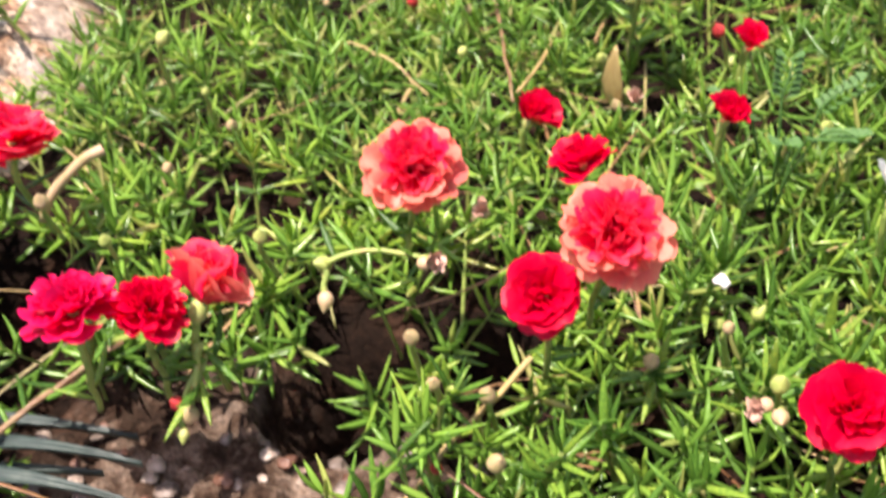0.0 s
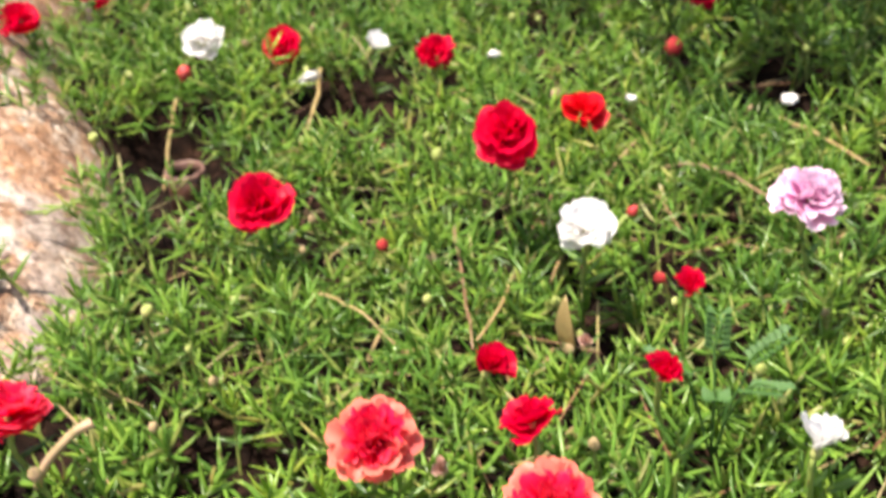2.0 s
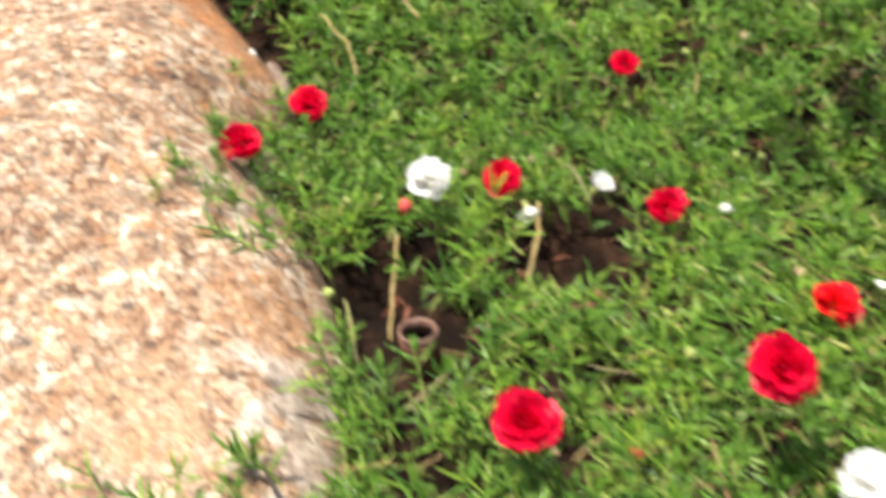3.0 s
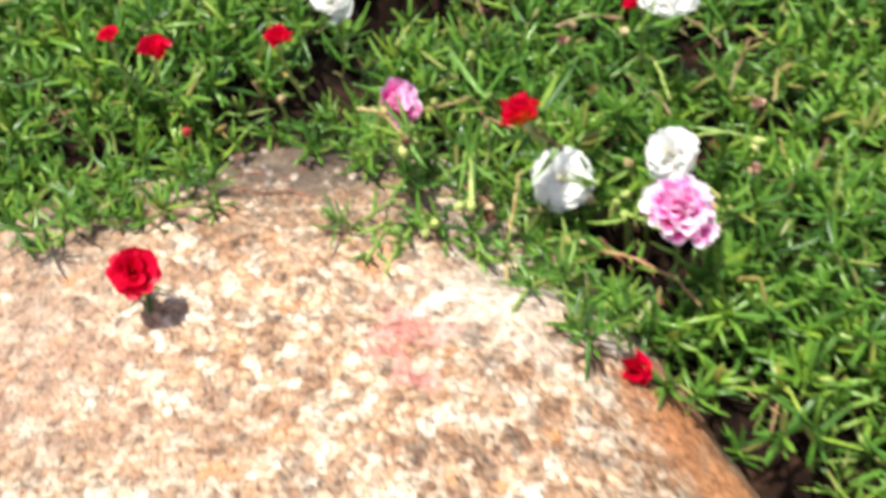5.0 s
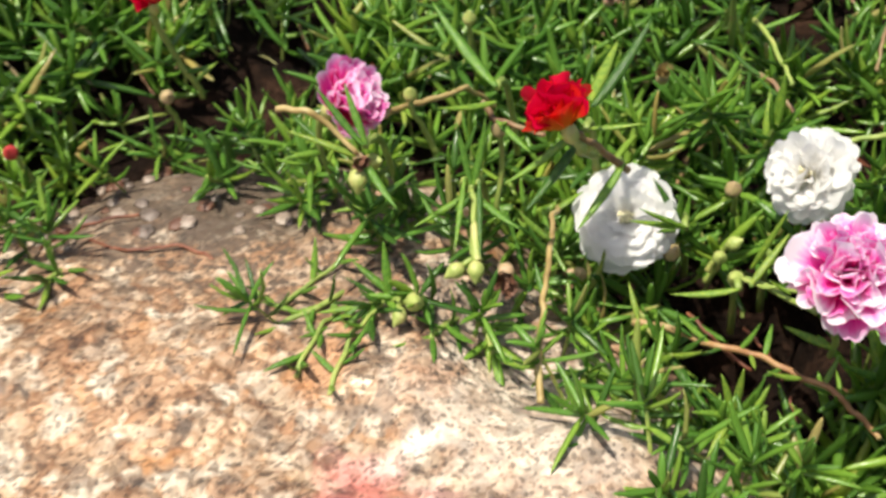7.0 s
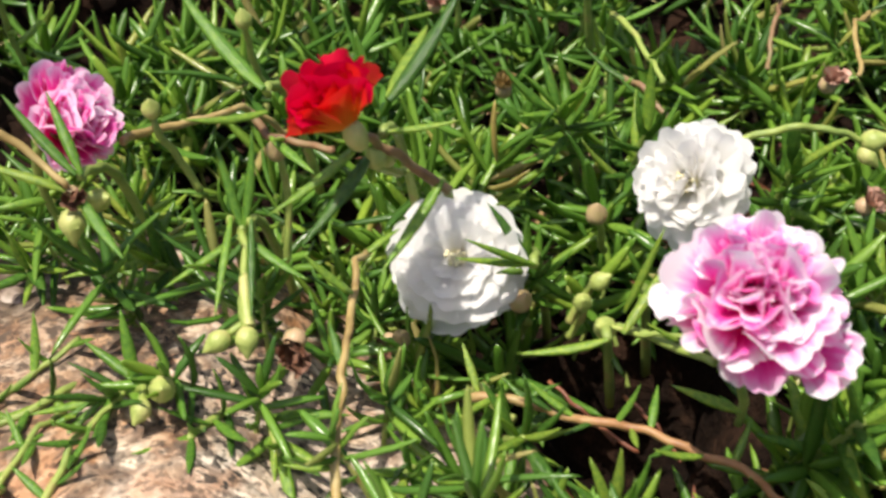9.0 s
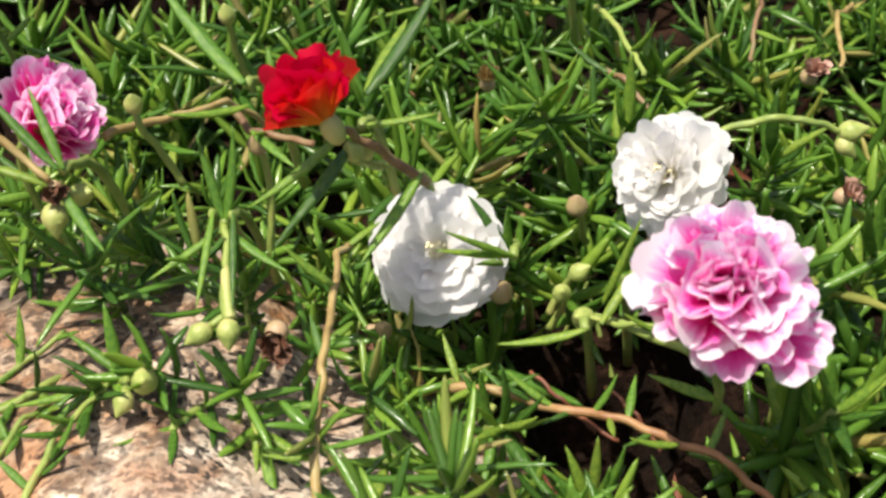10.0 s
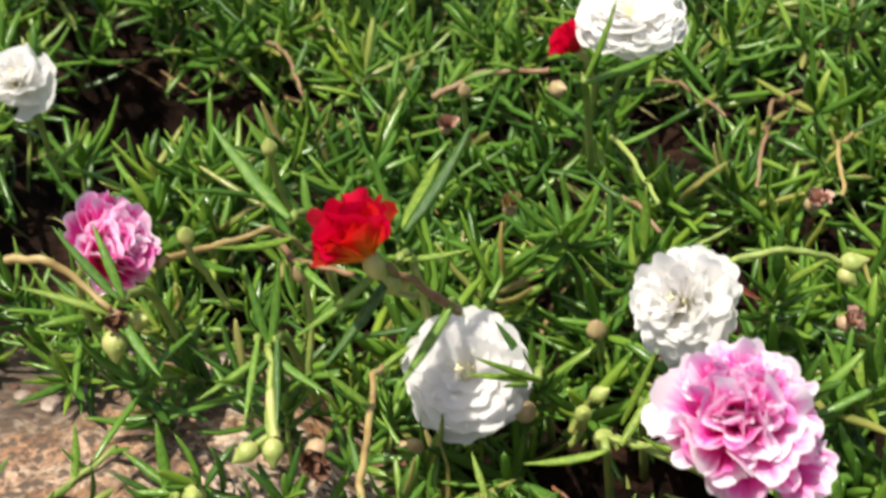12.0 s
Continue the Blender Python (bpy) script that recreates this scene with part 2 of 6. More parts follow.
def spot(centre, radius, fade, rough):
    """A stain with a ragged outline round a place on the stone: 1 inside, 0 outside."""
    d = rt.nodes.new("ShaderNodeVectorMath")
    d.operation, d.inputs[1].default_value = "DISTANCE", centre
    rt.links.new(rc, d.inputs[0])
    n = node(rt, "ShaderNodeTexNoise", Scale=55.0, Detail=5.0)
    rt.links.new(rc, n.inputs["Vector"])
    a = rt.nodes.new("ShaderNodeMath")
    a.operation, a.inputs[1].default_value = "MULTIPLY_ADD", rough
    rt.links.new(n.outputs[0], a.inputs[0])
    rt.links.new(d.outputs["Value"], a.inputs[2])
    r = node(rt, "ShaderNodeMapRange")
    for k, v in ((1, radius + rough * 0.5), (2, radius + rough * 0.5 - fade), (3, 0.0), (4, 1.0)):
        r.inputs[k].default_value = v
    rt.links.new(a.outputs[0], r.inputs[0])
    return r.outputs[0]


def stain(col, centre, radius, fade, rough, colour, most):
    """The stone's colour with a ragged stain laid over it."""
    m = rt.nodes.new("ShaderNodeMath")
    m.operation, m.inputs[1].default_value = "MULTIPLY", most
    rt.links.new(spot(centre, radius, fade, rough), m.inputs[0])
    return mixed(rt, col, colour, m.outputs[0])


rock_col = stain(rock_col, (-0.583, 1.270, 0.13), 0.027, 0.014, 0.050, (0.60, 0.20, 0.18), 0.85)
rock_col = stain(rock_col, (-0.556, 1.267, 0.13), 0.018, 0.008, 0.04, (0.58, 0.22, 0.20), 0.75)
rock_col = stain(rock_col, (-0.572, 1.238, 0.13), 0.022, 0.008, 0.04, (0.58, 0.21, 0.19), 0.75)
rock_col = stain(rock_col, (-0.566, 1.294, 0.13), 0.014, 0.010, 0.05, (0.78, 0.73, 0.69), 0.55)
rock_col = stain(rock_col, (-0.520, 1.325, 0.115), 0.080, 0.05, 0.12, (0.78, 0.72, 0.65), 0.52)
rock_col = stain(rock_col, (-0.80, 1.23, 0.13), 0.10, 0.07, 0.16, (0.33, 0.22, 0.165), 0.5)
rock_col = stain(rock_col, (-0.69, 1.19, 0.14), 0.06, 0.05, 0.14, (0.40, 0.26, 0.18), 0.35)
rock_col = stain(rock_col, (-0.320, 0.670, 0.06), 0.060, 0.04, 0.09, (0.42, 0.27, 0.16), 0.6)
rock_col = stain(rock_col, (-0.605, 1.335, 0.13), 0.018, 0.012, 0.06, (0.46, 0.22, 0.10), 0.7)
rock_col = stain(rock_col, (-0.570, 1.330, 0.13), 0.014, 0.010, 0.06, (0.46, 0.22, 0.10), 0.6)
rock_col = stain(rock_col, (-0.500, 1.335, 0.10), 0.016, 0.010, 0.06, (0.42, 0.20, 0.09), 0.6)
rock_col = stain(rock_col, (-0.63, 1.375, 0.13), 0.05, 0.03, 0.10, (0.42, 0.25, 0.14), 0.3)
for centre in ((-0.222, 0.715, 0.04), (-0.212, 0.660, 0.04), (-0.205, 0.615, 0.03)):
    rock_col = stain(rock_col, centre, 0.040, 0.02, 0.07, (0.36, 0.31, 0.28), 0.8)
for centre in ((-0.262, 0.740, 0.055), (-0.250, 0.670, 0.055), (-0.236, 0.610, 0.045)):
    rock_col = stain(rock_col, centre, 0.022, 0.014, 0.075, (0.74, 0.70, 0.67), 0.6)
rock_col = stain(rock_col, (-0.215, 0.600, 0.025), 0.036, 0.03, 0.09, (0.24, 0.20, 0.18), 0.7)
rock_col = stain(rock_col, (-0.425, 1.250, 0.085), 0.048, 0.03, 0.05, (0.40, 0.17, 0.07), 0.9)
rock_col = stain(rock_col, (-0.390, 1.205, 0.075), 0.050, 0.03, 0.05, (0.42, 0.19, 0.08), 0.9)
rock_col = stain(rock_col, (-0.360, 1.150, 0.06), 0.050, 0.03, 0.05, (0.42, 0.19, 0.08), 0.85)
rock_col = stain(rock_col, (-0.345, 1.095, 0.05), 0.042, 0.03, 0.05, (0.42, 0.20, 0.09), 0.5)
rock_col = stain(rock_col, (-0.270, 0.780, 0.05), 0.055, 0.03, 0.08, (0.38, 0.20, 0.10), 0.55)
rock_col = stain(rock_col, (-0.660, 1.450, 0.12), 0.066, 0.035, 0.10, (0.095, 0.078, 0.06), 0.88)
rock_col = stain(rock_col, (-0.715, 1.460, 0.12), 0.060, 0.04, 0.12, (0.13, 0.10, 0.075), 0.75)
rock_col = stain(rock_col, (-0.840, 1.330, 0.12), 0.090, 0.05, 0.14, (0.28, 0.20, 0.15), 0.5)
# dark and pale flecks over the stains
flecks, fleck_d = crystals(190.0)
rock_col = mixed(rt, rock_col, ramp(rt, flecks, [(0.0, (0.22, 0.18, 0.16)), (0.07, (0.62, 0.54, 0.48)), (0.2, (0.9, 0.88, 0.86)), (0.45, (1.0, 1.0, 1.0)), (0.8, (1.22, 1.22, 1.2))], "CONSTANT"), 0.55, "MULTIPLY")
tiny, tiny_d = crystals(640.0)
rock_col = mixed(rt, rock_col, ramp(rt, tiny, [(0.0, (0.10, 0.08, 0.07)), (0.13, (0.52, 0.44, 0.38)), (0.25, (1.0, 1.0, 1.0)), (0.7, (1.24, 1.24, 1.22))], "CONSTANT"), 0.58, "MULTIPLY")
# pits filled with soil at the far end
for centre, radius, scale, low in (((-0.575, 1.370, 0.12), 0.075, 130.0, 0.56), ((-0.645, 1.420, 0.12), 0.090, 250.0, 0.48), ((-0.700, 1.440, 0.12), 0.080, 130.0, 0.50)):
    pits = rt.nodes.new("ShaderNodeMath")
    pits.operation = "MULTIPLY"
    rt.links.new(spot(centre, radius, 0.04, 0.08), pits.inputs[0])
    rt.links.new(patches_of(scale, low, low + 0.10, 6.0), pits.inputs[1])
    rock_col = mixed(rt, rock_col, (0.095, 0.066, 0.046), pits.outputs[0])
# clustered black grains there
grain, grain_d = crystals(560.0)
dark_grain = ramp(rt, grain, [(0.0, (1, 1, 1)), (0.34, (0, 0, 0))], "CONSTANT")
here = rt.nodes.new("ShaderNodeMath")
here.operation = "MULTIPLY"
rt.links.new(spot((-0.560, 1.372, 0.12), 0.060, 0.03, 0.06), here.inputs[0])
rt.links.new(patches_of(120.0, 0.44, 0.54), here.inputs[1])
both_here = rt.nodes.new("ShaderNodeMath")
both_here.operation = "MULTIPLY"
rt.links.new(here.outputs[0], both_here.inputs[0])
rt.links.new(dark_grain, both_here.inputs[1])
rock_col = mixed(rt, rock_col, (0.045, 0.036, 0.03), both_here.outputs[0])
rock_col = mixed(rt, rock_col, (0.93, 0.905, 0.84), 1.0, "MULTIPLY")
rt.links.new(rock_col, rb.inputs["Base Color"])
rb.inputs["Roughness"].default_value = 0.72
bump(rt, rb, mixed(rt, node_noise.outputs[0], joint.outputs["Distance"], 0.5), 0.6, 0.005)

# garden soil, its colour darkened further to stand for shade under the foliage
M_SOIL, st, sb = material("garden_soil")
sn = noise_tex(st, 38, 6, 0.65)
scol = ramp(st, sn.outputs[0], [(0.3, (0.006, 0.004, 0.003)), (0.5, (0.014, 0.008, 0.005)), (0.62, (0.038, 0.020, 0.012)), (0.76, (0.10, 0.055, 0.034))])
# lighter dry crust where the soil in front lies open to the sun
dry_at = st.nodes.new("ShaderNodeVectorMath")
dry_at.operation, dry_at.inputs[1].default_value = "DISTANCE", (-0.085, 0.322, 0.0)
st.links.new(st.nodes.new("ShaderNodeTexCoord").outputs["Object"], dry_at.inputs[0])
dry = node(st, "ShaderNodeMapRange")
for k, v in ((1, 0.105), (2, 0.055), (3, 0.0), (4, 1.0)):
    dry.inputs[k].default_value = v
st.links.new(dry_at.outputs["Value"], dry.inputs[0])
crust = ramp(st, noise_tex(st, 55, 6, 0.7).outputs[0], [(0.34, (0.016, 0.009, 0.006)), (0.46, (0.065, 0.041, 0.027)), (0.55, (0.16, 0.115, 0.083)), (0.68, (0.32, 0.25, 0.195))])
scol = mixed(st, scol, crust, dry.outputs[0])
scol = mixed(st, scol, ramp(st, noise_tex(st, 420, 3).outputs[0], [(0.3, (0.5, 0.5, 0.5)), (0.7, (1.4, 1.35, 1.3))]), 0.8, "MULTIPLY")
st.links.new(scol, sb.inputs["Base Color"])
sb.inputs["Roughness"].default_value = 0.95
sb.inputs["Specular IOR Level"].default_value = 0.09
bump(st, sb, noise_tex(st, 160, 5, 0.7).outputs[0], 0.9, 0.006)


# ---- ground, rock ----
def smooth(a, b, x):
    s = min(1.0, max(0.0, (x - a) / (b - a)))
    return s * s * (3 - 2 * s)


HOLLOWS = ((-0.20, 0.45, 0.04, 0.035), (-0.05, 0.392, 0.030, 0.05), (0.013, 0.376, 0.022, 0.03), (-0.60, 1.665, 0.04, 0.04), (-0.36, 1.59, 0.03, 0.03), (-0.19, 0.415, 0.035, 0.03), (-0.458, 1.362, 0.026, 0.05), (-0.660, 1.665, 0.060, 0.06), (-0.69, 1.715, 0.05, 0.05), (-0.638, 1.618, 0.036, 0.04), (-0.442, 1.405, 0.028, 0.035), (-0.552, 1.515, 0.02, 0.03),
           (-0.192, 0.895, 0.045, 0.03), (-0.068, 0.905, 0.045, 0.025), (-0.205, 0.475, 0.03, 0.03), (0.02, 0.405, 0.03, 0.03), (0.28, 0.83, 0.04, 0.03))


def soil_z(x, y):
    """Height of the soil: level in front, a bank behind the rock."""
    z = 0.078 * smooth(1.08, 1.40, y) + 0.035 * smooth(-0.55, -0.85, x) * smooth(1.2, 1.4, y)
    z += 0.012 * (noise.noise((x * 9, y * 9, 3.0)) + 0.5 * noise.noise((x * 30, y * 30, 7.0)))
    if y < 0.45 or (1.28 < y < 1.46 and -0.53 < x < -0.34):
        z += 0.009 * noise.noise((x * 62, y * 62, 5.0)) + 0.006 * noise.noise((x * 150, y * 150, 2.0))
    for hx, hy, hr, deep in HOLLOWS:
        z -= deep * smooth(hr * 1.3, hr * 0.5, math.hypot(x - hx, y - hy))
    return z - 0.004


ROCK = Vector((-0.60, 1.0, 0.0))
ROCK_RADII = (0.42, 0.44, 0.47, 0.50, 0.57, 0.435, 0.295, 0.33, 0.375, 0.53, 0.525, 0.465)   # every 30 degrees from -180


def rock_radius(angle):
    a = (math.degrees(angle) + 180) / 30 % 12
    i, f = int(a), a - int(a)
    p = [ROCK_RADII[(i + k) % 12] for k in (-1, 0, 1, 2)]
    corner = 0.045 * math.exp(-((math.degrees(angle) + 44) / 9) ** 2)   # blunt nose at the front
    return corner + p[1] + 0.5 * f * (p[2] - p[0] + f * (2 * p[0] - 5 * p[1] + 4 * p[2] - p[3] + f * (3 * (p[1] - p[2]) + p[3] - p[0])))


def rock_share(x, y):
    """How far out on the rock a place lies: under 1 on it, over 1 beside it."""
    return math.hypot(x - ROCK.x, y - ROCK.y) / rock_radius(math.atan2(y - ROCK.y, x - ROCK.x))


def rock_z(x, y, s):
    low = 0.045 * smooth(0.95, 0.6, y) + 0.03 * smooth(-0.50, -0.30, x)
    top = 0.142 - low - 0.02 * smooth(1.3, 1.5, y) - 0.026 * smooth(-0.575, -0.525, x) * smooth(1.295, 1.355, y)
    z = top * (1 - min(1.0, s) ** (4.5 + 9 * smooth(1.2, 1.4, y))) ** 0.7
    return z + 0.010 * noise.noise((x * 7, y * 7, 1.0)) + 0.005 * noise.noise((x * 22, y * 22, 5.0)) + 0.0016 * noise.noise((x * 70, y * 70, 2.0)) + 0.0008 * noise.noise((x * 160, y * 160, 4.0))


def part(name, bm, mat, parent=None, label="", smooth_faces=True):
    """Links a bmesh as one mesh object, under a thing or a part."""
    me = bpy.data.meshes.new(name)
    bm.to_mesh(me)
    bm.free()
    return mesh_part(name, me, mat, parent, label, smooth_faces)


def mesh_part(name, me, mat, parent=None, label="", smooth_faces=True):
    if not me.materials:
        me.materials.append(mat)
        me.polygons.foreach_set("use_smooth", [smooth_faces] * len(me.polygons))
    ob = new(name, me)
    ob.parent = parent
    if label:
        ob["label"] = label
    return ob


def grid_mesh(name, xs, ys, height):
    verts = [(x, y, height(x, y)) for y in ys for x in xs]
    w = len(xs)
    faces = [(j * w + i, j * w + i + 1, (j + 1) * w + i + 1, (j + 1) * w + i) for j in range(len(ys) - 1) for i in range(w - 1)]
    me = bpy.data.meshes.new(name)
    me.from_pydata(verts, [], faces)
    return me


def spread(low, high, first, last, step):
    """Grid lines: wide apart far out, step apart between low and high."""
    out = [first, (first + low) / 2] if first < low - step else []
    out += list(np.arange(low, high + step * 0.5, step))
    return [float(v) for v in out + [(high + last) / 2, last]]


def finer(lines, low, high):
    """Four times as many grid lines between low and high."""
    return sorted(lines + [a + (b - a) * k / 4 for a, b in zip(lines, lines[1:]) if low < a < high for k in (1, 2, 3)])


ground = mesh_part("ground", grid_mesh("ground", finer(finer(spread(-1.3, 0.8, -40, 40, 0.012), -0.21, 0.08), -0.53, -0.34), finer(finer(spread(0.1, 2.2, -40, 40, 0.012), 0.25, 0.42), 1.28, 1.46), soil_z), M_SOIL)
tagged(ground, "dark crumbly garden soil under the flower bed, foliage shade in its colour", "soil", kind="structure")

rings, spokes = 130, 560
verts, faces = [], []
for i in range(rings + 3):
    s = max(i, 0.02) / rings
    for k in range(spokes):
        a = 2 * math.pi * k / spokes - math.pi
        r = rock_radius(a) * min(s, 1.0) * (1 + 0.02 * noise.noise((math.cos(a) * 3, math.sin(a) * 3, 0)))
        x, y = ROCK.x + r * math.cos(a), ROCK.y + r * math.sin(a)
        z = rock_z(x, y, s) if i <= rings else -0.04 * (i - rings)
        verts.append((x, y, z))
for i in range(rings + 2):
    for k in range(spokes):
        faces.append((i * spokes + k, i * spokes + (k + 1) % spokes, (i + 1) * spokes + (k + 1) % spokes, (i + 1) * spokes + k)[::-1])
faces.append(tuple(range(spokes)))
rme = bpy.data.meshes.new("rock")
rme.from_pydata(verts, [], faces)
rme.validate()
rbm = bmesh.new()
rbm.from_mesh(rme)
bmesh.ops.recalc_face_normals(rbm, faces=rbm.faces)
rbm.to_mesh(rme)
rbm.free()
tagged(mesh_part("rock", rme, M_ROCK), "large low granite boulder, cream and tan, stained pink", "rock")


def top_z(x, y):
    s = rock_share(x, y)
    return max(soil_z(x, y), rock_z(x, y, s) if s < 1 else -1)


# ---- the mat of foliage ----
BARE_FRONT = ((-0.105, 0.335, 0.068), (-0.045, 0.345, 0.048), (-0.17, 0.375, 0.028), (0.020, 0.400, 0.026), (-0.205, 0.465, 0.036), (-0.19, 0.43, 0.028), (-0.055, 0.398, 0.026), (-0.103, 0.468, 0.026), (-0.078, 0.503, 0.020), (0.103, 0.578, 0.014), (0.083, 0.367, 0.013), (0.013, 0.376, 0.018), (-0.045, 0.425, 0.014), (0.085, 0.515, 0.014), (-0.12, 0.285, 0.05), (-0.05, 0.295, 0.028))
BARE_MIDDLE = ((-0.192, 0.895, 0.048), (-0.178, 0.820, 0.050), (-0.168, 0.765, 0.044), (-0.068, 0.905, 0.050), (-0.03, 0.852, 0.034), (-0.318, 0.945, 0.020), (-0.108, 0.940, 0.016), (-0.274, 1.030, 0.014), (-0.183, 0.915, 0.012), (0.28, 0.83, 0.036), (0.19, 1.07, 0.030), (0.255, 0.905, 0.026), (0.205, 0.925, 0.022), (-0.165, 0.760, 0.034))
BARE_BACK = ((-0.447, 1.250, 0.022), (-0.342, 1.222, 0.022), (-0.444, 1.400, 0.036), (-0.458, 1.380, 0.024), (-0.432, 1.385, 0.022), (-0.660, 1.665, 0.058), (-0.69, 1.715, 0.050), (-0.638, 1.618, 0.036), (-0.552, 1.515, 0.016), (-0.70, 1.50, 0.012), (-0.36, 1.235, 0.016), (-0.535, 1.37, 0.012), (-0.60, 1.665, 0.034), (-0.40, 1.60, 0.017), (-0.36, 1.575, 0.018), (-0.345, 1.62, 0.02), (-0.43, 1.625, 0.015), (-0.495, 1.543, 0.015), (-0.40, 1.52, 0.013), (-0.375, 1.51, 0.014), (-0.458, 1.366, 0.020))
BARE = BARE_FRONT + BARE_MIDDLE + BARE_BACK


def growth(x, y):
    """0 where nothing grows, 1 where the mat is thick."""
    s = rock_share(x, y) + 0.05 * noise.noise((x * 16, y * 16, 9.0))
    s += 0.09 * max(smooth(1.40, 1.47, y), smooth(-0.80, -0.86, x) * smooth(1.2, 1.3, y))
    g = smooth(0.95, 1.03, s)
    g = max(g, 0.75 * smooth(-0.660, -0.615, x) * smooth(1.325, 1.375, y + 0.3 * max(0.0, x + 0.55)) * smooth(-0.42, -0.47, x))
    g = max(g, 0.55 * smooth(-0.385, -0.315, x) * smooth(0.83, 0.90, y) * smooth(1.12, 1.06, y))
    g = max(g, 0.45 * smooth(-0.525, -0.475, x) * smooth(1.24, 1.30, y))
    g = max(g, 0.5 * smooth(-0.745, -0.785, x) * smooth(1.29, 1.35, y))
    g = max(g, smooth(-0.765, -0.80, x) * smooth(1.335, 1.38, y + 0.2 * (x + 0.8)))
    g = max(g, 0.42 * smooth(-0.700, -0.735, x) * smooth(1.330, 1.365, y))
    g = max(g, 0.8 * smooth(-0.345, -0.305, x) * smooth(0.650, 0.600, y + 0.45 * max(0.0, x + 0.26)))
    g *= 1 - 0.5 * smooth(-0.46, -0.43, x) * smooth(-0.30, -0.33, x) * smooth(1.46, 1.50, y) * smooth(1.68, 1.64, y)
    for bx, by, br in BARE:
        g = min(g, smooth(br * 0.75, br * 1.2, math.hypot(x - bx, y - by) + 0.006 * noise.noise((x * 60, y * 60, 4.0))))
    return g


rng = np.random.default_rng(11)


def tuft_sites(x0, x1, y0, y1, step, keep):
    sites = []
    for y in np.arange(y0, y1, step):
        for x in np.arange(x0, x1, step):
            px, py = x + step * rng.uniform(-0.5, 0.5), y + step * rng.uniform(-0.5, 0.5)
            if keep(px, py) and rng.random() < growth(px, py) * (0.90 + 0.95 * noise.noise((px * 24, py * 24, 6.0)) + 0.85 * noise.noise((px * 11, py * 11, 2.0))):
                sites.append((px, py))
    return sites


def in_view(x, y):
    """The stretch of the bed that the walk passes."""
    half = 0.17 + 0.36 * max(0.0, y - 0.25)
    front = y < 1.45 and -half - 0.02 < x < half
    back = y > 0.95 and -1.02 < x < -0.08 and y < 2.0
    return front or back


def close_by(x, y):
    return -0.95 < x < -0.22 and 1.25 < y < 1.85


near = tuft_sites(-0.95, -0.22, 1.25, 1.85, 0.0160, close_by)
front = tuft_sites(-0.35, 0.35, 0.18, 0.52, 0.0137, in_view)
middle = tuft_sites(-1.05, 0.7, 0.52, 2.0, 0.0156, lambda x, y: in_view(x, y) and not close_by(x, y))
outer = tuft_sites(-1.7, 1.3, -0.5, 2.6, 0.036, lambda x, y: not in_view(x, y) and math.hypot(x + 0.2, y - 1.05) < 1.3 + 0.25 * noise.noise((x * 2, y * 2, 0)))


def shoots(sites, leaves, thick, reach, tall=0.058, loose=1.0, flat=90, lean_most=1.15):
    """Shoots of the mat: a stem with a star of leaves round its tip and a few leaves lower down.
    Rows of base, direction, axis, length, radius, bend for leaves, and two ends for stems."""
    leaf_rows, stem_rows = [], []
    for x, y in sites:
        z = top_z(x, y)
        small = 0.75 if rock_share(x, y) < 0.985 else 1.0
        h = small ** 2 * rng.uniform(0.45, 1.08) * tall * (1.0 + 0.7 * noise.noise((x * 15, y * 15, 8.0)))
        az, lean = rng.uniform(0, 2 * math.pi), lean_most * rng.uniform(0.05, 1.0)
        axis = np.array((math.cos(az) * lean, math.sin(az) * lean - 0.12, 1.0))
        axis /= np.linalg.norm(axis)
        base = np.array((x, y, z)) - axis * 0.004
        stem_rows.append((base, base + axis * h))
        side = np.cross(axis, (0.31, 0.95, 0.1))
        side /= np.linalg.norm(side)
        other = np.cross(axis, side)
        turn = rng.uniform(0, 6.28)
        own = rng.uniform(0.82, 1.15)
        star = round(leaves * 0.72)
        for i in range(leaves):
            f = (i + 0.5) / star
            if i < star:
                u, open_ = 0.74 + 0.26 * f, flat - (flat - 22) * f ** 1.4 + loose * rng.uniform(-12, 12)
                length = reach * own * rng.uniform(1 - 0.25 * loose, 1 + 0.15 * loose) * (1.05 - 0.35 * f ** 2)
            else:
                u, open_ = rng.uniform(0.25, 0.72), rng.uniform(45, 95)
                length = reach * own * rng.uniform(0.65, 1.05)
            turn += 2.4 + loose * rng.uniform(-0.3, 0.3)
            open_ = math.radians(open_)
            d = axis * math.cos(open_) + (side * math.cos(turn) + other * math.sin(turn)) * math.sin(open_)
            leaf_rows.append((*(base + axis * h * u), *d, *axis, small * length, small * thick * rng.uniform(0.8, 1.15), rng.uniform(0.1 - 0.22 * loose, 0.1 + 0.24 * loose)))
    return np.array(leaf_rows), stem_rows


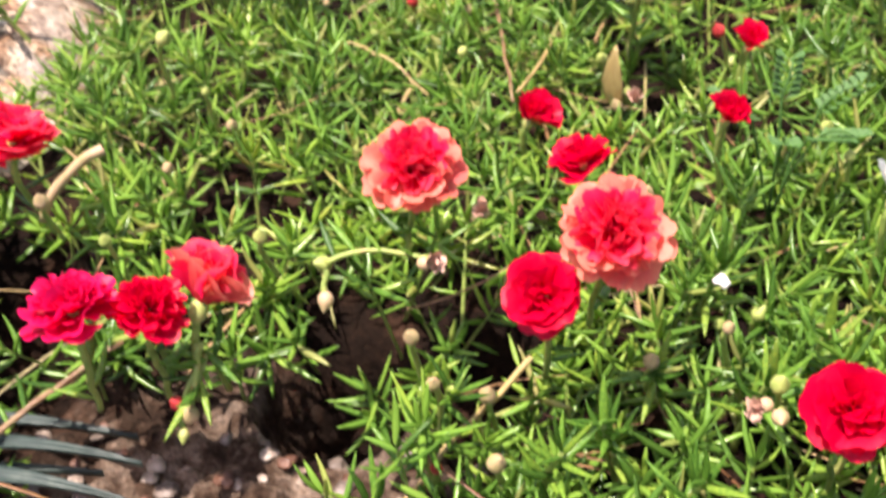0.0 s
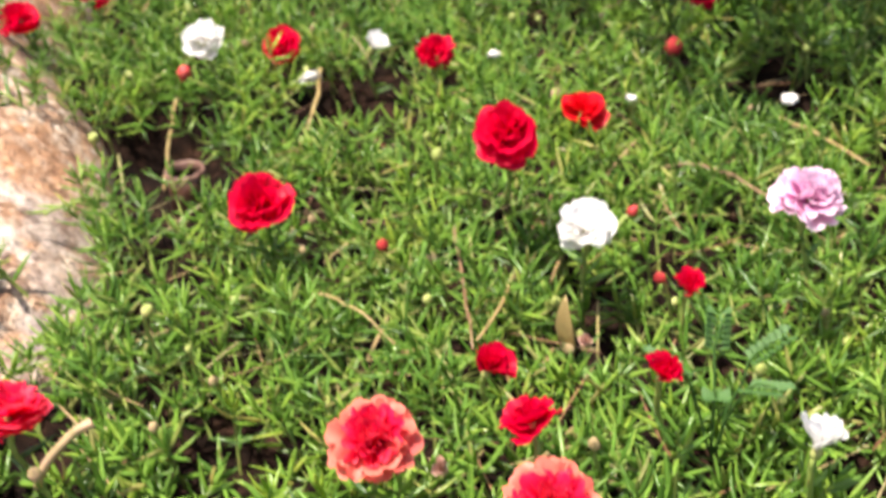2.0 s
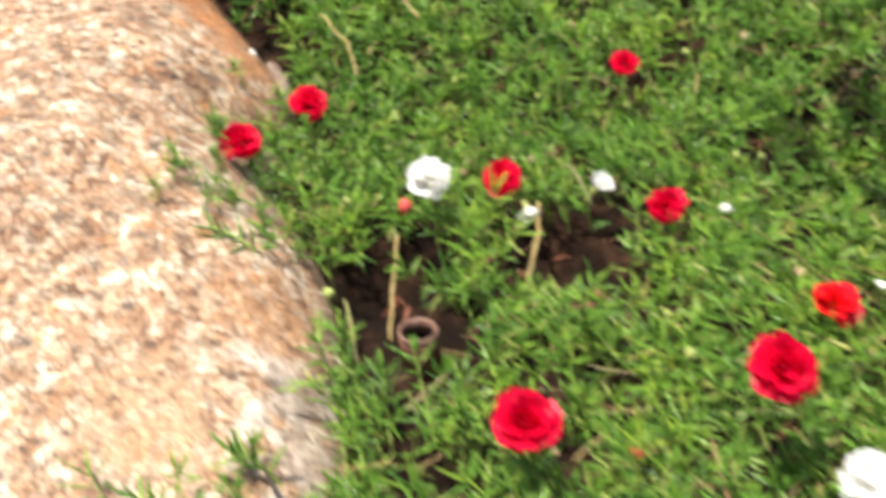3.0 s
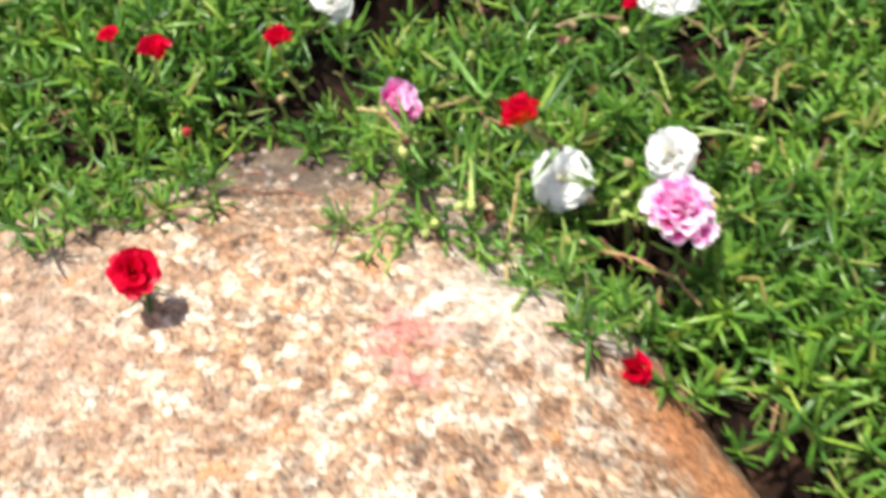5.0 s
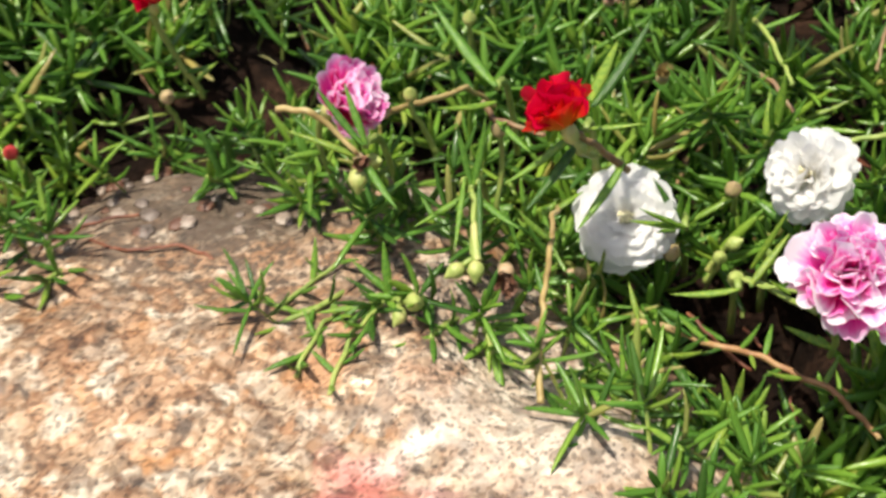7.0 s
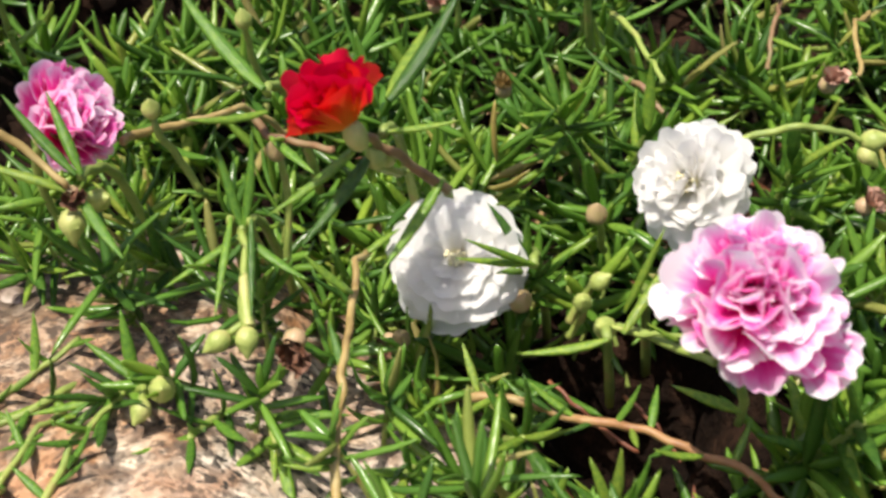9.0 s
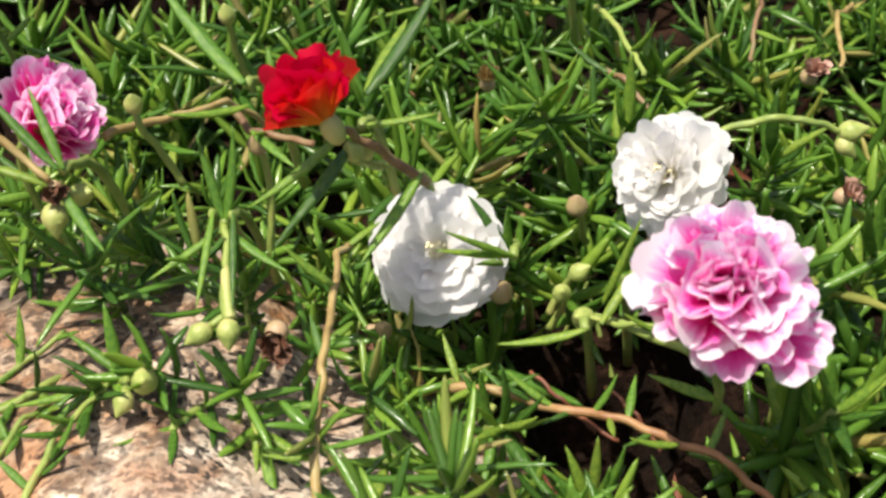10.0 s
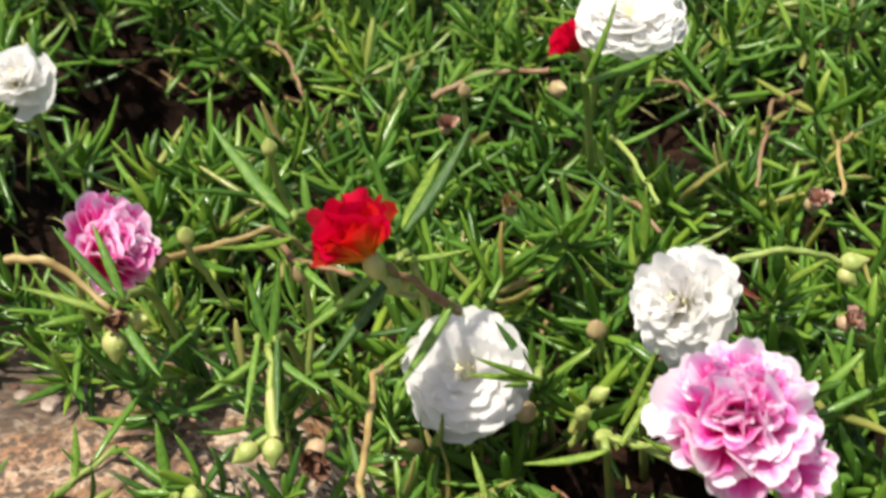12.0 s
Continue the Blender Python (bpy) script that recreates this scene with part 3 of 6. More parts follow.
def leaf_arrays(rows, sides, profile):
    """Vertices and faces of pointed fleshy leaves, all at once. profile: (place along, thickness) ring by ring."""
    n, k = len(rows), len(profile)
    base, d, up, length, rad, bend = rows[:, 0:3], rows[:, 3:6], rows[:, 6:9], rows[:, 9:10], rows[:, 10:11], rows[:, 11:12]
    across = np.cross(d, up)
    across /= np.linalg.norm(across, axis=1, keepdims=True) + 1e-9
    flat = np.cross(across, d)
    per = sides * k + 1
    v = np.zeros((n, per, 3))
    for i, (s, t) in enumerate(profile):
        mid = base + d * length * s + flat * length * bend * s * s
        for j in range(sides):
            a = 2 * math.pi * (j + 0.5) / sides
            v[:, i * sides + j] = mid + across * rad * t * math.cos(a) + flat * rad * 0.62 * t * math.sin(a)
    v[:, -1] = base + d * length + flat * length * bend
    quads = [(i * sides + j, i * sides + (j + 1) % sides, (i + 1) * sides + (j + 1) % sides, (i + 1) * sides + j)
             for i in range(k - 1) for j in range(sides)]
    tips = [((k - 1) * sides + j, (k - 1) * sides + (j + 1) % sides, per - 1) for j in range(sides)]
    offs = (np.arange(n) * per)[:, None, None]
    return v.reshape(-1, 3), (np.array(quads)[None] + offs).reshape(-1, 4), (np.array(tips)[None] + offs).reshape(-1, 3)


def mesh_from(name, blocks):
    """A mesh from blocks of (vertices, quads, triangles)."""
    vs, loops, starts, at = [], [], [], 0
    nv = 0
    for v, q, t in blocks:
        vs.append(v)
        for f in (q, t):
            if len(f):
                loops.append((f + nv).ravel())
                starts.append(at + np.arange(len(f)) * f.shape[1])
                at += f.size
        nv += len(v)
    vs, loops, starts = np.concatenate(vs), np.concatenate(loops), np.concatenate(starts)
    me = bpy.data.meshes.new(name)
    me.vertices.add(len(vs))
    me.vertices.foreach_set("co", vs.astype(np.float32).ravel())
    me.loops.add(len(loops))
    me.loops.foreach_set("vertex_index", loops.astype(np.int32))
    me.polygons.add(len(starts))
    me.polygons.foreach_set("loop_start", starts.astype(np.int32))
    me.update(calc_edges=True)
    me.polygons.foreach_set("use_smooth", np.ones(len(starts), dtype=bool))
    return me


FINE = ((0.0, 0.42), (0.2, 0.9), (0.45, 1.0), (0.72, 0.66), (0.90, 0.3))
SLENDER = ((0.0, 0.4), (0.28, 1.0), (0.6, 0.84), (0.86, 0.40))
BLUNT = ((0.0, 0.45), (0.25, 1.0), (0.64, 0.92), (0.90, 0.52))
PLAIN = ((0.0, 0.45), (0.35, 1.0), (0.74, 0.58))
leaves_near, stems_near = shoots(near, 12, 0.0020, 0.0285, 0.060, 1.7, 84, 1.1)
leaves_front, stems_front = shoots(front, 12, 0.00155, 0.0215, 0.056, 1.3, 80, 0.9)
leaves_mid, stems_mid = shoots(middle, 12, 0.00150, 0.0225, 0.058, 1.3, 78, 0.85)
leaves_out, stems_out = shoots(outer, 8, 0.0024, 0.034, 0.085)
foliage = mesh_part("moss_rose_foliage", mesh_from("foliage", [leaf_arrays(leaves_front, 5, SLENDER), leaf_arrays(leaves_mid, 4, PLAIN), leaf_arrays(leaves_out, 3, PLAIN[:2])]), M_LEAF)
tagged(foliage, "dense mat of fleshy yellow-green needle leaves over the soil", "foliage", kind="stuff")
foliage = mesh_part("moss_rose_foliage", mesh_from("foliage", [leaf_arrays(leaves_near, 5, BLUNT)]), M_LEAF_DEEP)
tagged(foliage, "loose mat of fleshy deep green needle leaves beside the rock", "foliage", kind="stuff")

ends = np.array(stems_near + stems_front + stems_mid + stems_out)
stem_rows = np.concatenate([ends[:, 0], ends[:, 1] - ends[:, 0], np.tile((0.0, 0.97, 0.23), (len(ends), 1)),
                            np.ones((len(ends), 1)), np.full((len(ends), 1), 0.0011), np.zeros((len(ends), 1))], axis=1)
stem_mesh = mesh_from("stalks", [leaf_arrays(stem_rows, 4, ((0.0, 1.0), (0.5, 1.0), (0.95, 0.7)))])
tagged(mesh_part("moss_rose_stalks", stem_mesh, M_STEM_GREEN), "thin upright green and tan stalks within the foliage mat", "foliage", kind="stuff")


# brown and tan runners woven through the mat
runner_rows = []
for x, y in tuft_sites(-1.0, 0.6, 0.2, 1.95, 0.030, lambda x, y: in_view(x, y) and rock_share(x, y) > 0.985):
    z = top_z(x, y) + rng.uniform(0.012, 0.030) * (1.0 if close_by(x, y) else 1.35)
    ang = rng.uniform(0, 2 * math.pi)
    d = np.array((math.cos(ang), math.sin(ang), rng.uniform(-0.2, 0.12) if close_by(x, y) else rng.uniform(-0.15, 0.12))) * rng.uniform(0.025, 0.07) * (0.7 if close_by(x, y) else 1.0)
    runner_rows.append((x, y, z, *d, 0.1, 0.2, 0.97, 1.0, rng.uniform(0.0006, 0.0011), rng.uniform(-0.35, 0.35)))
runner_mesh = mesh_from("runners", [leaf_arrays(np.array(runner_rows), 5, ((0.0, 0.4), (0.12, 0.9), (0.3, 1.0), (0.5, 0.95), (0.7, 0.85), (0.88, 0.65)))])
M_RUNNER, ut, ub = material("runner_tan")
ucol = ramp(ut, ut.nodes.new("ShaderNodeNewGeometry").outputs["Random Per Island"],
            [(0.0, (0.16, 0.07, 0.03)), (0.3, (0.27, 0.15, 0.06)), (0.6, (0.36, 0.26, 0.11)), (0.85, (0.26, 0.28, 0.07)), (1.0, (0.38, 0.30, 0.16))])
ut.links.new(ucol, ub.inputs["Base Color"])
ub.inputs["Roughness"].default_value = 0.5
tagged(mesh_part("moss_rose_runners", runner_mesh, M_RUNNER), "tan and reddish-brown runners woven through the foliage", "stem", kind="stuff")


# ---- shapes for single things ----
def tube_mesh(name, points, r0, r1, sides=7):
    """A round stem through the points, smoothed, tapering from r0 to r1."""
    pts = [Vector(p) for p in points]
    fine = []
    for i in range(len(pts) - 1):
        p = [pts[max(i - 1, 0)], pts[i], pts[i + 1], pts[min(i + 2, len(pts) - 1)]]
        for f in (0, 0.25, 0.5, 0.75):
            fine.append(p[1] + 0.5 * f * (p[2] - p[0] + f * (2 * p[0] - 5 * p[1] + 4 * p[2] - p[3] + f * (3 * (p[1] - p[2]) + p[3] - p[0]))))
    fine.append(pts[-1])
    if len(pts) > 2:
        fine = [c + 0.0020 * noise.noise_vector((c + pts[0]) * 45) + 0.0012 * noise.noise_vector(c * 160) for c in fine[:-1]] + [pts[-1]]
    bm = bmesh.new()
    last = None
    for i, c in enumerate(fine):
        d = (fine[min(i + 1, len(fine) - 1)] - fine[max(i - 1, 0)]).normalized()
        s = d.cross(Vector((0.3, 0.2, 0.93))).normalized()
        o = d.cross(s)
        f = i / (len(fine) - 1)
        r = (r0 + (r1 - r0) * f) * (1 + 0.10 * noise.noise(c * 180))
        ring = [bm.verts.new(c + (s * math.cos(2 * math.pi * j / sides) + o * math.sin(2 * math.pi * j / sides)) * r) for j in range(sides)]
        if last:
            for j in range(sides):
                bm.faces.new((last[j], last[(j + 1) % sides], ring[(j + 1) % sides], ring[j]))
        else:
            bm.faces.new(ring[::-1])
        last = ring
    bm.faces.new(last)
    return bm


def base_empty(name, at):
    ob = new(name)
    ob.empty_display_size = 0.005
    ob.location = at
    return ob


def place(ob, m):
    ob.matrix_basis = m
    return ob


def frame_from(at, axis, spin=0.0, scale=1.0):
    """A pose whose z points along axis."""
    q = Vector(axis).normalized().to_track_quat("Z", "Y")
    return Matrix.Translation(at) @ q.to_matrix().to_4x4() @ Matrix.Rotation(spin, 4, "Z") @ Matrix.Scale(scale, 4)


def leaf_shape(bend, flat=0.62):
    """One fleshy leaf, a metre long by shape, along +y: scaled where it is used."""
    row = np.array([[0, 0, 0, 0, 1, 0, 0, 0, 1, 1.0, 0.085, bend]])
    return mesh_from("leaf", [leaf_arrays(row, 8, FINE)])


LEAVES = [leaf_shape(b) for b in (-0.12, 0.05, 0.18, 0.32)]


def add_leaf(parent, at, direction, length, width=1.0, pick=0):
    ob = mesh_part("leaf", LEAVES[pick % 4], M_SHOOT, parent)
    q = Vector(direction).normalized().to_track_quat("Y", "Z")
    return place(ob, Matrix.Translation(at) @ q.to_matrix().to_4x4() @ Matrix.Diagonal((length * width, length, length * width, 1)))


def shoot(points, leaves=14, length=0.022, mat=None, r=0.0014, start=0.35, label="", rosette=False):
    """A shoot through points (world), with needle leaves set round it. Returns the thing."""
    root = base_empty("moss_rose_shoot", points[0])
    local = [Vector(p) - Vector(points[0]) for p in points]
    part("stem", tube_mesh("stem", local, r, r * 0.75), mat or M_STEM_GREEN, root)
    turn = random.uniform(0, 6.28)
    for i in range(leaves):
        u = start + (1 - start) * (i + 0.7) / leaves
        a = u * (len(local) - 1)
        k = min(int(a), len(local) - 2)
        p = local[k].lerp(local[k + 1], a - k)
        axis = (local[k + 1] - local[k]).normalized()
        side = axis.cross(Vector((0.2, 0.9, 0.4))).normalized()
        other = axis.cross(side)
        turn += 2.4 + random.uniform(-0.35, 0.35)
        open_ = math.radians((80 if rosette else 70) - (45 if rosette else 40) * u * u + random.uniform(-14, 14))
        d = axis * math.cos(open_) + (side * math.cos(turn) + other * math.sin(turn)) * math.sin(open_)
        if d.z < -0.35:
            d.z *= 0.4
        add_leaf(root, p, d, length * random.uniform(0.75, 1.15), random.uniform(0.8, 1.1), random.randrange(4))
    return tagged(root, label or "fleshy green shoot with pointed needle leaves", "plant", "moss rose shoots")


# ---- flowers ----
def petal_shape(width, ruffle, notch, cup, seed, nu=21, nv=9):
    """A fan-shaped petal one unit long along +y, hollow towards +z, its round rim waved and nicked."""
    rnd = random.Random(seed)
    ph, ph2, ph3, k = rnd.uniform(0, 6), rnd.uniform(0, 6), rnd.uniform(0, 6), rnd.uniform(3.0, 4.2)
    fan = radians(46) * width
    me_v, me_f, uvs = [], [], []
    for j in range(nv):
        v = (j / (nv - 1)) ** 0.85
        rim = v ** (3 if ruffle < 0.2 else 2)
        for i in range(nu):
            u = 2 * i / (nu - 1) - 1
            r = v * (1 - 0.10 * abs(u) ** 3) - notch * rim * (1 - abs(math.sin(k * 1.05 * u + ph))) ** 2 - 0.55 * notch * v ** 5 * (1 - abs(math.sin(5.2 * u + ph3))) ** 2
            a = fan * u * (0.75 + 0.25 * v)
            z = cup * (0.6 * v * v - 0.25 * v ** 4) + cup * 0.35 * u * u * v
            z += ruffle * rim * (0.75 * math.sin(k * u + ph2) + 0.35 * math.sin(k * 2.1 * u + ph))
            me_v.append((math.sin(a) * r, math.cos(a) * r, z))
            uvs.append((i / (nu - 1), v))
    for j in range(nv - 1):
        for i in range(nu - 1):
            me_f.append((j * nu + i, j * nu + i + 1, (j + 1) * nu + i + 1, (j + 1) * nu + i))
    me = bpy.data.meshes.new("petal")
    me.from_pydata(me_v, [], me_f)
    layer = me.uv_layers.new(name="UVMap")
    for loop in me.loops:
        layer.data[loop.index].uv = uvs[loop.vertex_index]
    return me


# whorls: number of petals, length, rise in degrees, lift along the axis, set of shapes
FORMS = {}
FORMS["carnation"] = ((8, 1.04, -6, 0.00, 0.85, 0.11), (8, 1.0, 13, 0.06, 0.80, 0.16), (8, 0.95, 30, 0.10, 0.80, 0.24), (8, 0.90, 46, 0.12, 0.80, 0.30), (8, 0.84, 60, 0.13, 0.80, 0.34), (7, 0.80, 73, 0.13, 0.80, 0.38), (6, 0.76, 86, 0.12, 0.75, 0.40))
FORMS["peony"] = ((7, 1.02, -6, 0.00, 1.05, 0.11), (7, 0.98, 14, 0.06, 0.95, 0.14), (8, 0.88, 34, 0.08, 0.75, 0.18), (8, 0.82, 52, 0.08, 0.65, 0.20), (8, 0.76, 68, 0.07, 0.65, 0.26), (7, 0.70, 82, 0.08, 0.65, 0.30))
FORMS["rose"] = ((5, 1.0, 8, 0.00, 1.45, 0.08), (5, 0.97, 24, 0.04, 1.35, 0.10), (5, 0.88, 42, 0.06, 1.1, 0.13), (4, 0.74, 60, 0.06, 0.95, 0.15), (3, 0.62, 80, 0.05, 0.8, 0.15))
FORMS["tulip"] = ((5, 1.04, 56, 0.00, 1.3, 0.06), (5, 1.02, 64, 0.03, 1.1, 0.11), (5, 0.96, 73, 0.04, 0.95, 0.16), (5, 0.90, 85, 0.05, 0.75, 0.18))
FORMS["powder"] = ((9, 1.0, -8, 0.00, 0.98, 0.05), (9, 0.92, 3, 0.05, 0.95, 0.05), (9, 0.80, 12, 0.09, 0.92, 0.06), (8, 0.66, 22, 0.12, 0.88, 0.07), (7, 0.50, 30, 0.14, 0.82, 0.08))
FORMS["pompom"] = ((10, 1.0, -14, 0.00, 0.85, 0.06), (10, 1.0, 4, 0.05, 0.8, 0.08), (10, 0.95, 20, 0.08, 0.76, 0.10), (10, 0.86, 36, 0.10, 0.68, 0.12), (9, 0.72, 52, 0.12, 0.58, 0.13), (7, 0.56, 68, 0.13, 0.5, 0.13))
FORMS["cup"] = ((5, 1.0, 58, 0.00, 1.15, 0.03), (5, 1.04, 66, 0.03, 1.0, 0.06), (5, 1.0, 74, 0.04, 0.9, 0.08), (4, 0.94, 85, 0.05, 0.8, 0.08))
FORMS["closed"] = ((5, 1.0, 52, 0.00, 1.0, 0.08), (4, 0.92, 68, 0.03, 0.9, 0.10), (3, 0.85, 82, 0.03, 0.8, 0.10))
FORMS["fan"] = ((8, 1.0, 30, 0.00, 0.85, 0.10), (8, 0.98, 44, 0.04, 0.8, 0.13), (8, 0.95, 56, 0.06, 0.75, 0.15), (7, 0.92, 68, 0.05, 0.7, 0.16), (5, 0.88, 82, 0.03, 0.65, 0.16))
UNEVEN = {"powder": 0.4, "pompom": 0.7, "rose": 1.5}   # how far petals stray from their whorl
SHAPES = {}


def petal_set(width, ruffle, mat):
    key = (width, ruffle, mat.name)
    if key not in SHAPES:
        SHAPES[key] = [petal_shape(width, ruffle, 0.05 + min(0.12, ruffle) * 0.85 + 0.25 * max(0.0, ruffle - 0.12), 0.36, 100 * int(100 * width) + int(1000 * ruffle) + k) for k in range(3)]
    return SHAPES[key]


def flower(kind, form, at, axis, radius, label, outer=None, stalk=True, eye_tuft=False, spread_by=1.0, stalk_leaves=4):
    """A double moss-rose bloom facing along axis, on its short stalk."""
    rnd = random.Random(int(1e4 * abs(at[0]) + 1e3 * at[1]))
    root = place(base_empty("moss_rose_flower", at), frame_from(at, axis, rnd.uniform(0, 6.28)))
    whorls = FORMS[form]
    for n, (count, length, rise, lift, width, ruffle) in enumerate(whorls):
        mat = PETALS[outer] if outer and n < (1 if form in ("cup", "tulip") else 2) else PETALS[kind]
        shapes = petal_set(width, ruffle, mat)
        first = rnd.uniform(0, 6.28)
        for i in range(count):
            az = first + 2 * math.pi * (i + rnd.uniform(-0.38, 0.38)) / count
            up = radians(rise * spread_by + rnd.uniform(-1, 1) * (9 + 2.5 * n) * UNEVEN.get(form, 1.0))
            size = radius * length * rnd.uniform(0.97 - 0.12 * UNEVEN.get(form, 1.0), 1.08)
            ob = mesh_part("petal", shapes[rnd.randrange(3)], mat, root)
            place(ob, Matrix.Translation((0, 0, radius * (lift - 0.12))) @ Matrix.Rotation(az, 4, "Z") @ Matrix.Rotation(up, 4, "X")
                  @ Matrix.Rotation(rnd.uniform(-0.45, 0.45) * UNEVEN.get(form, 1.0), 4, "Y") @ Matrix.Scale(size, 4))
    if eye_tuft:
        bm = bmesh.new()
        for i in range(34):
            a, t, h = rnd.uniform(0, 6.28), rnd.uniform(0.0, 0.6), radius * rnd.uniform(0.28, 0.46) * (0.62 if form == "powder" else 1.0)
            tip = Vector((math.cos(a) * math.sin(t), math.sin(a) * math.sin(t), math.cos(t))) * h
            m = Matrix.Translation(tip) @ Matrix.Scale(radius * 0.035, 4)
            bmesh.ops.create_icosphere(bm, subdivisions=1, radius=1, matrix=m)
            s = tip.normalized().orthogonal() * radius * 0.012
            o = tip.normalized().cross(s)
            vs = [bm.verts.new(p) for p in (s, -0.5 * s + 0.8 * o, -0.5 * s - 0.8 * o, tip)]
            for f in ((0, 1, 3), (1, 2, 3), (2, 0, 3)):
                bm.faces.new([vs[k] for k in f])
        part("stamen_tuft", bm, M_STAMEN, root, "yellow stamens")
    # calyx and stalk, which bends down to the mat
    bm = bmesh.new()
    bmesh.ops.create_uvsphere(bm, u_segments=10, v_segments=7, radius=radius * 0.16,
                              matrix=Matrix.Translation((0, 0, -radius * 0.2)) @ Matrix.Diagonal((1, 1, 1.5, 1)))
    part("calyx", bm, M_BUD, root)
    if stalk:
        inv = root.matrix_basis.inverted()
        down = min(0.05, max(0.02, at[2] - top_z(at[0], at[1])))
        n = Vector(axis).normalized()
        a = Vector(at) - n * radius * 0.3
        b = a - n * 0.008 - Vector((0, 0, 0.006))
        c = Vector((b.x + rnd.uniform(-0.008, 0.008), b.y + 0.008, at[2] - down - 0.004))
        stem = part("stalk", tube_mesh("stalk", [inv @ c, inv @ b.lerp(c, 0.5), inv @ b, inv @ a], 0.0012, 0.0016), M_STEM_GREEN, root)
        for k in range(stalk_leaves):
            p = b.lerp(c, 0.15 + 0.2 * k)
            ang = rnd.uniform(0, 6.28)
            d = inv.to_3x3() @ Vector((math.cos(ang), math.sin(ang), 0.35))
            add_leaf(stem, inv @ p, d, rnd.uniform(0.014, 0.022), 1.0, rnd.randrange(4))
    return tagged(root, label, "flower", "moss rose flowers")


SALMON = "salmon-pink double moss rose with frilled paler outer petals"
RED = "crimson double moss rose with velvety overlapping petals"
WHITE = "white double moss rose with a pale yellow centre"
# front bed
flower("salmon", "peony", (-0.011, 0.405, 0.100), (0.05, -0.50, 0.86), 0.0188, SALMON, outer="peach")
flower("salmon", "peony", (0.056, 0.342, 0.116), (0.05, -0.55, 0.82), 0.0196, SALMON, outer="peach")
flower("salmon", "rose", (-0.181, 0.461, 0.082), (0.2, 0.12, 0.96), 0.0205, "orange-salmon double moss rose, its petals cupped and opening")
flower("red", "rose", (0.035, 0.350, 0.083), (-0.15, -0.62, 0.75), 0.0165, RED)
flower("red", "rose", (0.055, 0.436, 0.078), (-0.15, 0.35, 0.92), 0.0150, RED)
flower("magenta", "peony", (-0.128, 0.346, 0.086), (-0.15, 0.22, 0.95), 0.0178, "magenta-red double moss rose over bare soil")
flower("red", "peony", (-0.103, 0.351, 0.082), (0.20, -0.10, 0.97), 0.0142, RED)
flower("salmon", "tulip", (-0.088, 0.364, 0.074), (0.34, 0.30, 0.90), 0.0225, "coral-red half-open moss rose with upright petals", outer="peach", spread_by=1.1)
flower("red", "rose", (0.125, 0.293, 0.083), (-0.1, -0.5, 0.85), 0.0170, RED)
flower("red", "closed", (0.038, 0.509, 0.052), (0.35, -0.2, 0.9), 0.0165, "small crimson moss rose, half closed")
flower("red", "closed", (0.114, 0.452, 0.086), (0.1, -0.3, 0.9), 0.0140, "small crimson moss rose behind feathery weed leaves")
flower("red", "closed", (0.145, 0.554, 0.060), (0.2, -0.2, 0.9), 0.0135, "small crimson moss rose, half closed")
flower("white", "closed", (0.175, 0.417, 0.070), (0.25, 0.15, 0.9), 0.0165, "white double moss rose partly hidden by leaves")
flower("white", "rose", (0.096, 0.595, 0.077), (-0.1, -0.5, 0.85), 0.0190, WHITE)
flower("lilac", "peony", (0.199, 0.538, 0.120), (0.1, -0.08, 0.98), 0.0195, "lilac-pink double moss rose with paler rims")
flower("red", "rose", (-0.085, 0.636, 0.083), (0.0, -0.6, 0.8), 0.0215, RED)
flower("red", "rose", (0.059, 0.653, 0.108), (-0.15, -0.6, 0.78), 0.0215, RED)
flower("scarlet", "rose", (0.114, 0.772, 0.061), (0.15, -0.35, 0.9), 0.0175, "scarlet double moss rose with an orange tinge")
flower("white", "rose", (-0.162, 0.922, 0.072), (0.0, -0.35, 0.93), 0.0180, "white moss rose with loose petals")
flower("red", "rose", (-0.108, 0.955, 0.050), (-0.1, -0.6, 0.78), 0.0165, RED)
flower("white", "closed", (-0.089, 0.944, 0.030), (0.3, -0.6, -0.3), 0.0150, "limp white moss rose hanging over a dark hollow", stalk=False)
flower("white", "closed", (-0.034, 0.941, 0.048), (0.6, -0.2, 0.6), 0.0160, "white moss rose nearly closed")
flower("red", "rose", (0.015, 0.896, 0.058), (0.15, -0.6, 0.78), 0.0180, RED)
flower("red", "rose", (-0.315, 0.961, 0.085), (-0.2, -0.5, 0.85), 0.0185, "crimson double moss rose at the edge of the rock")
flower("red", "rose", (-0.274, 1.041, 0.075), (0.1, -0.3, 0.95), 0.0180, "crimson double moss rose at the edge of the rock")
flower("red", "rose", (-0.003, 1.109, 0.070), (0.1, -0.5, 0.85), 0.0140, RED)
flower("red", "rose", (0.243, 1.010, 0.085), (0.0, -0.6, 0.8), 0.0220, RED)
flower("red", "rose", (0.236, 0.981, 0.060), (0.05, -0.65, 0.75), 0.0200, RED)
flower("red", "rose", (0.317, 1.001, 0.080), (0.0, -0.5, 0.85), 0.0185, RED)
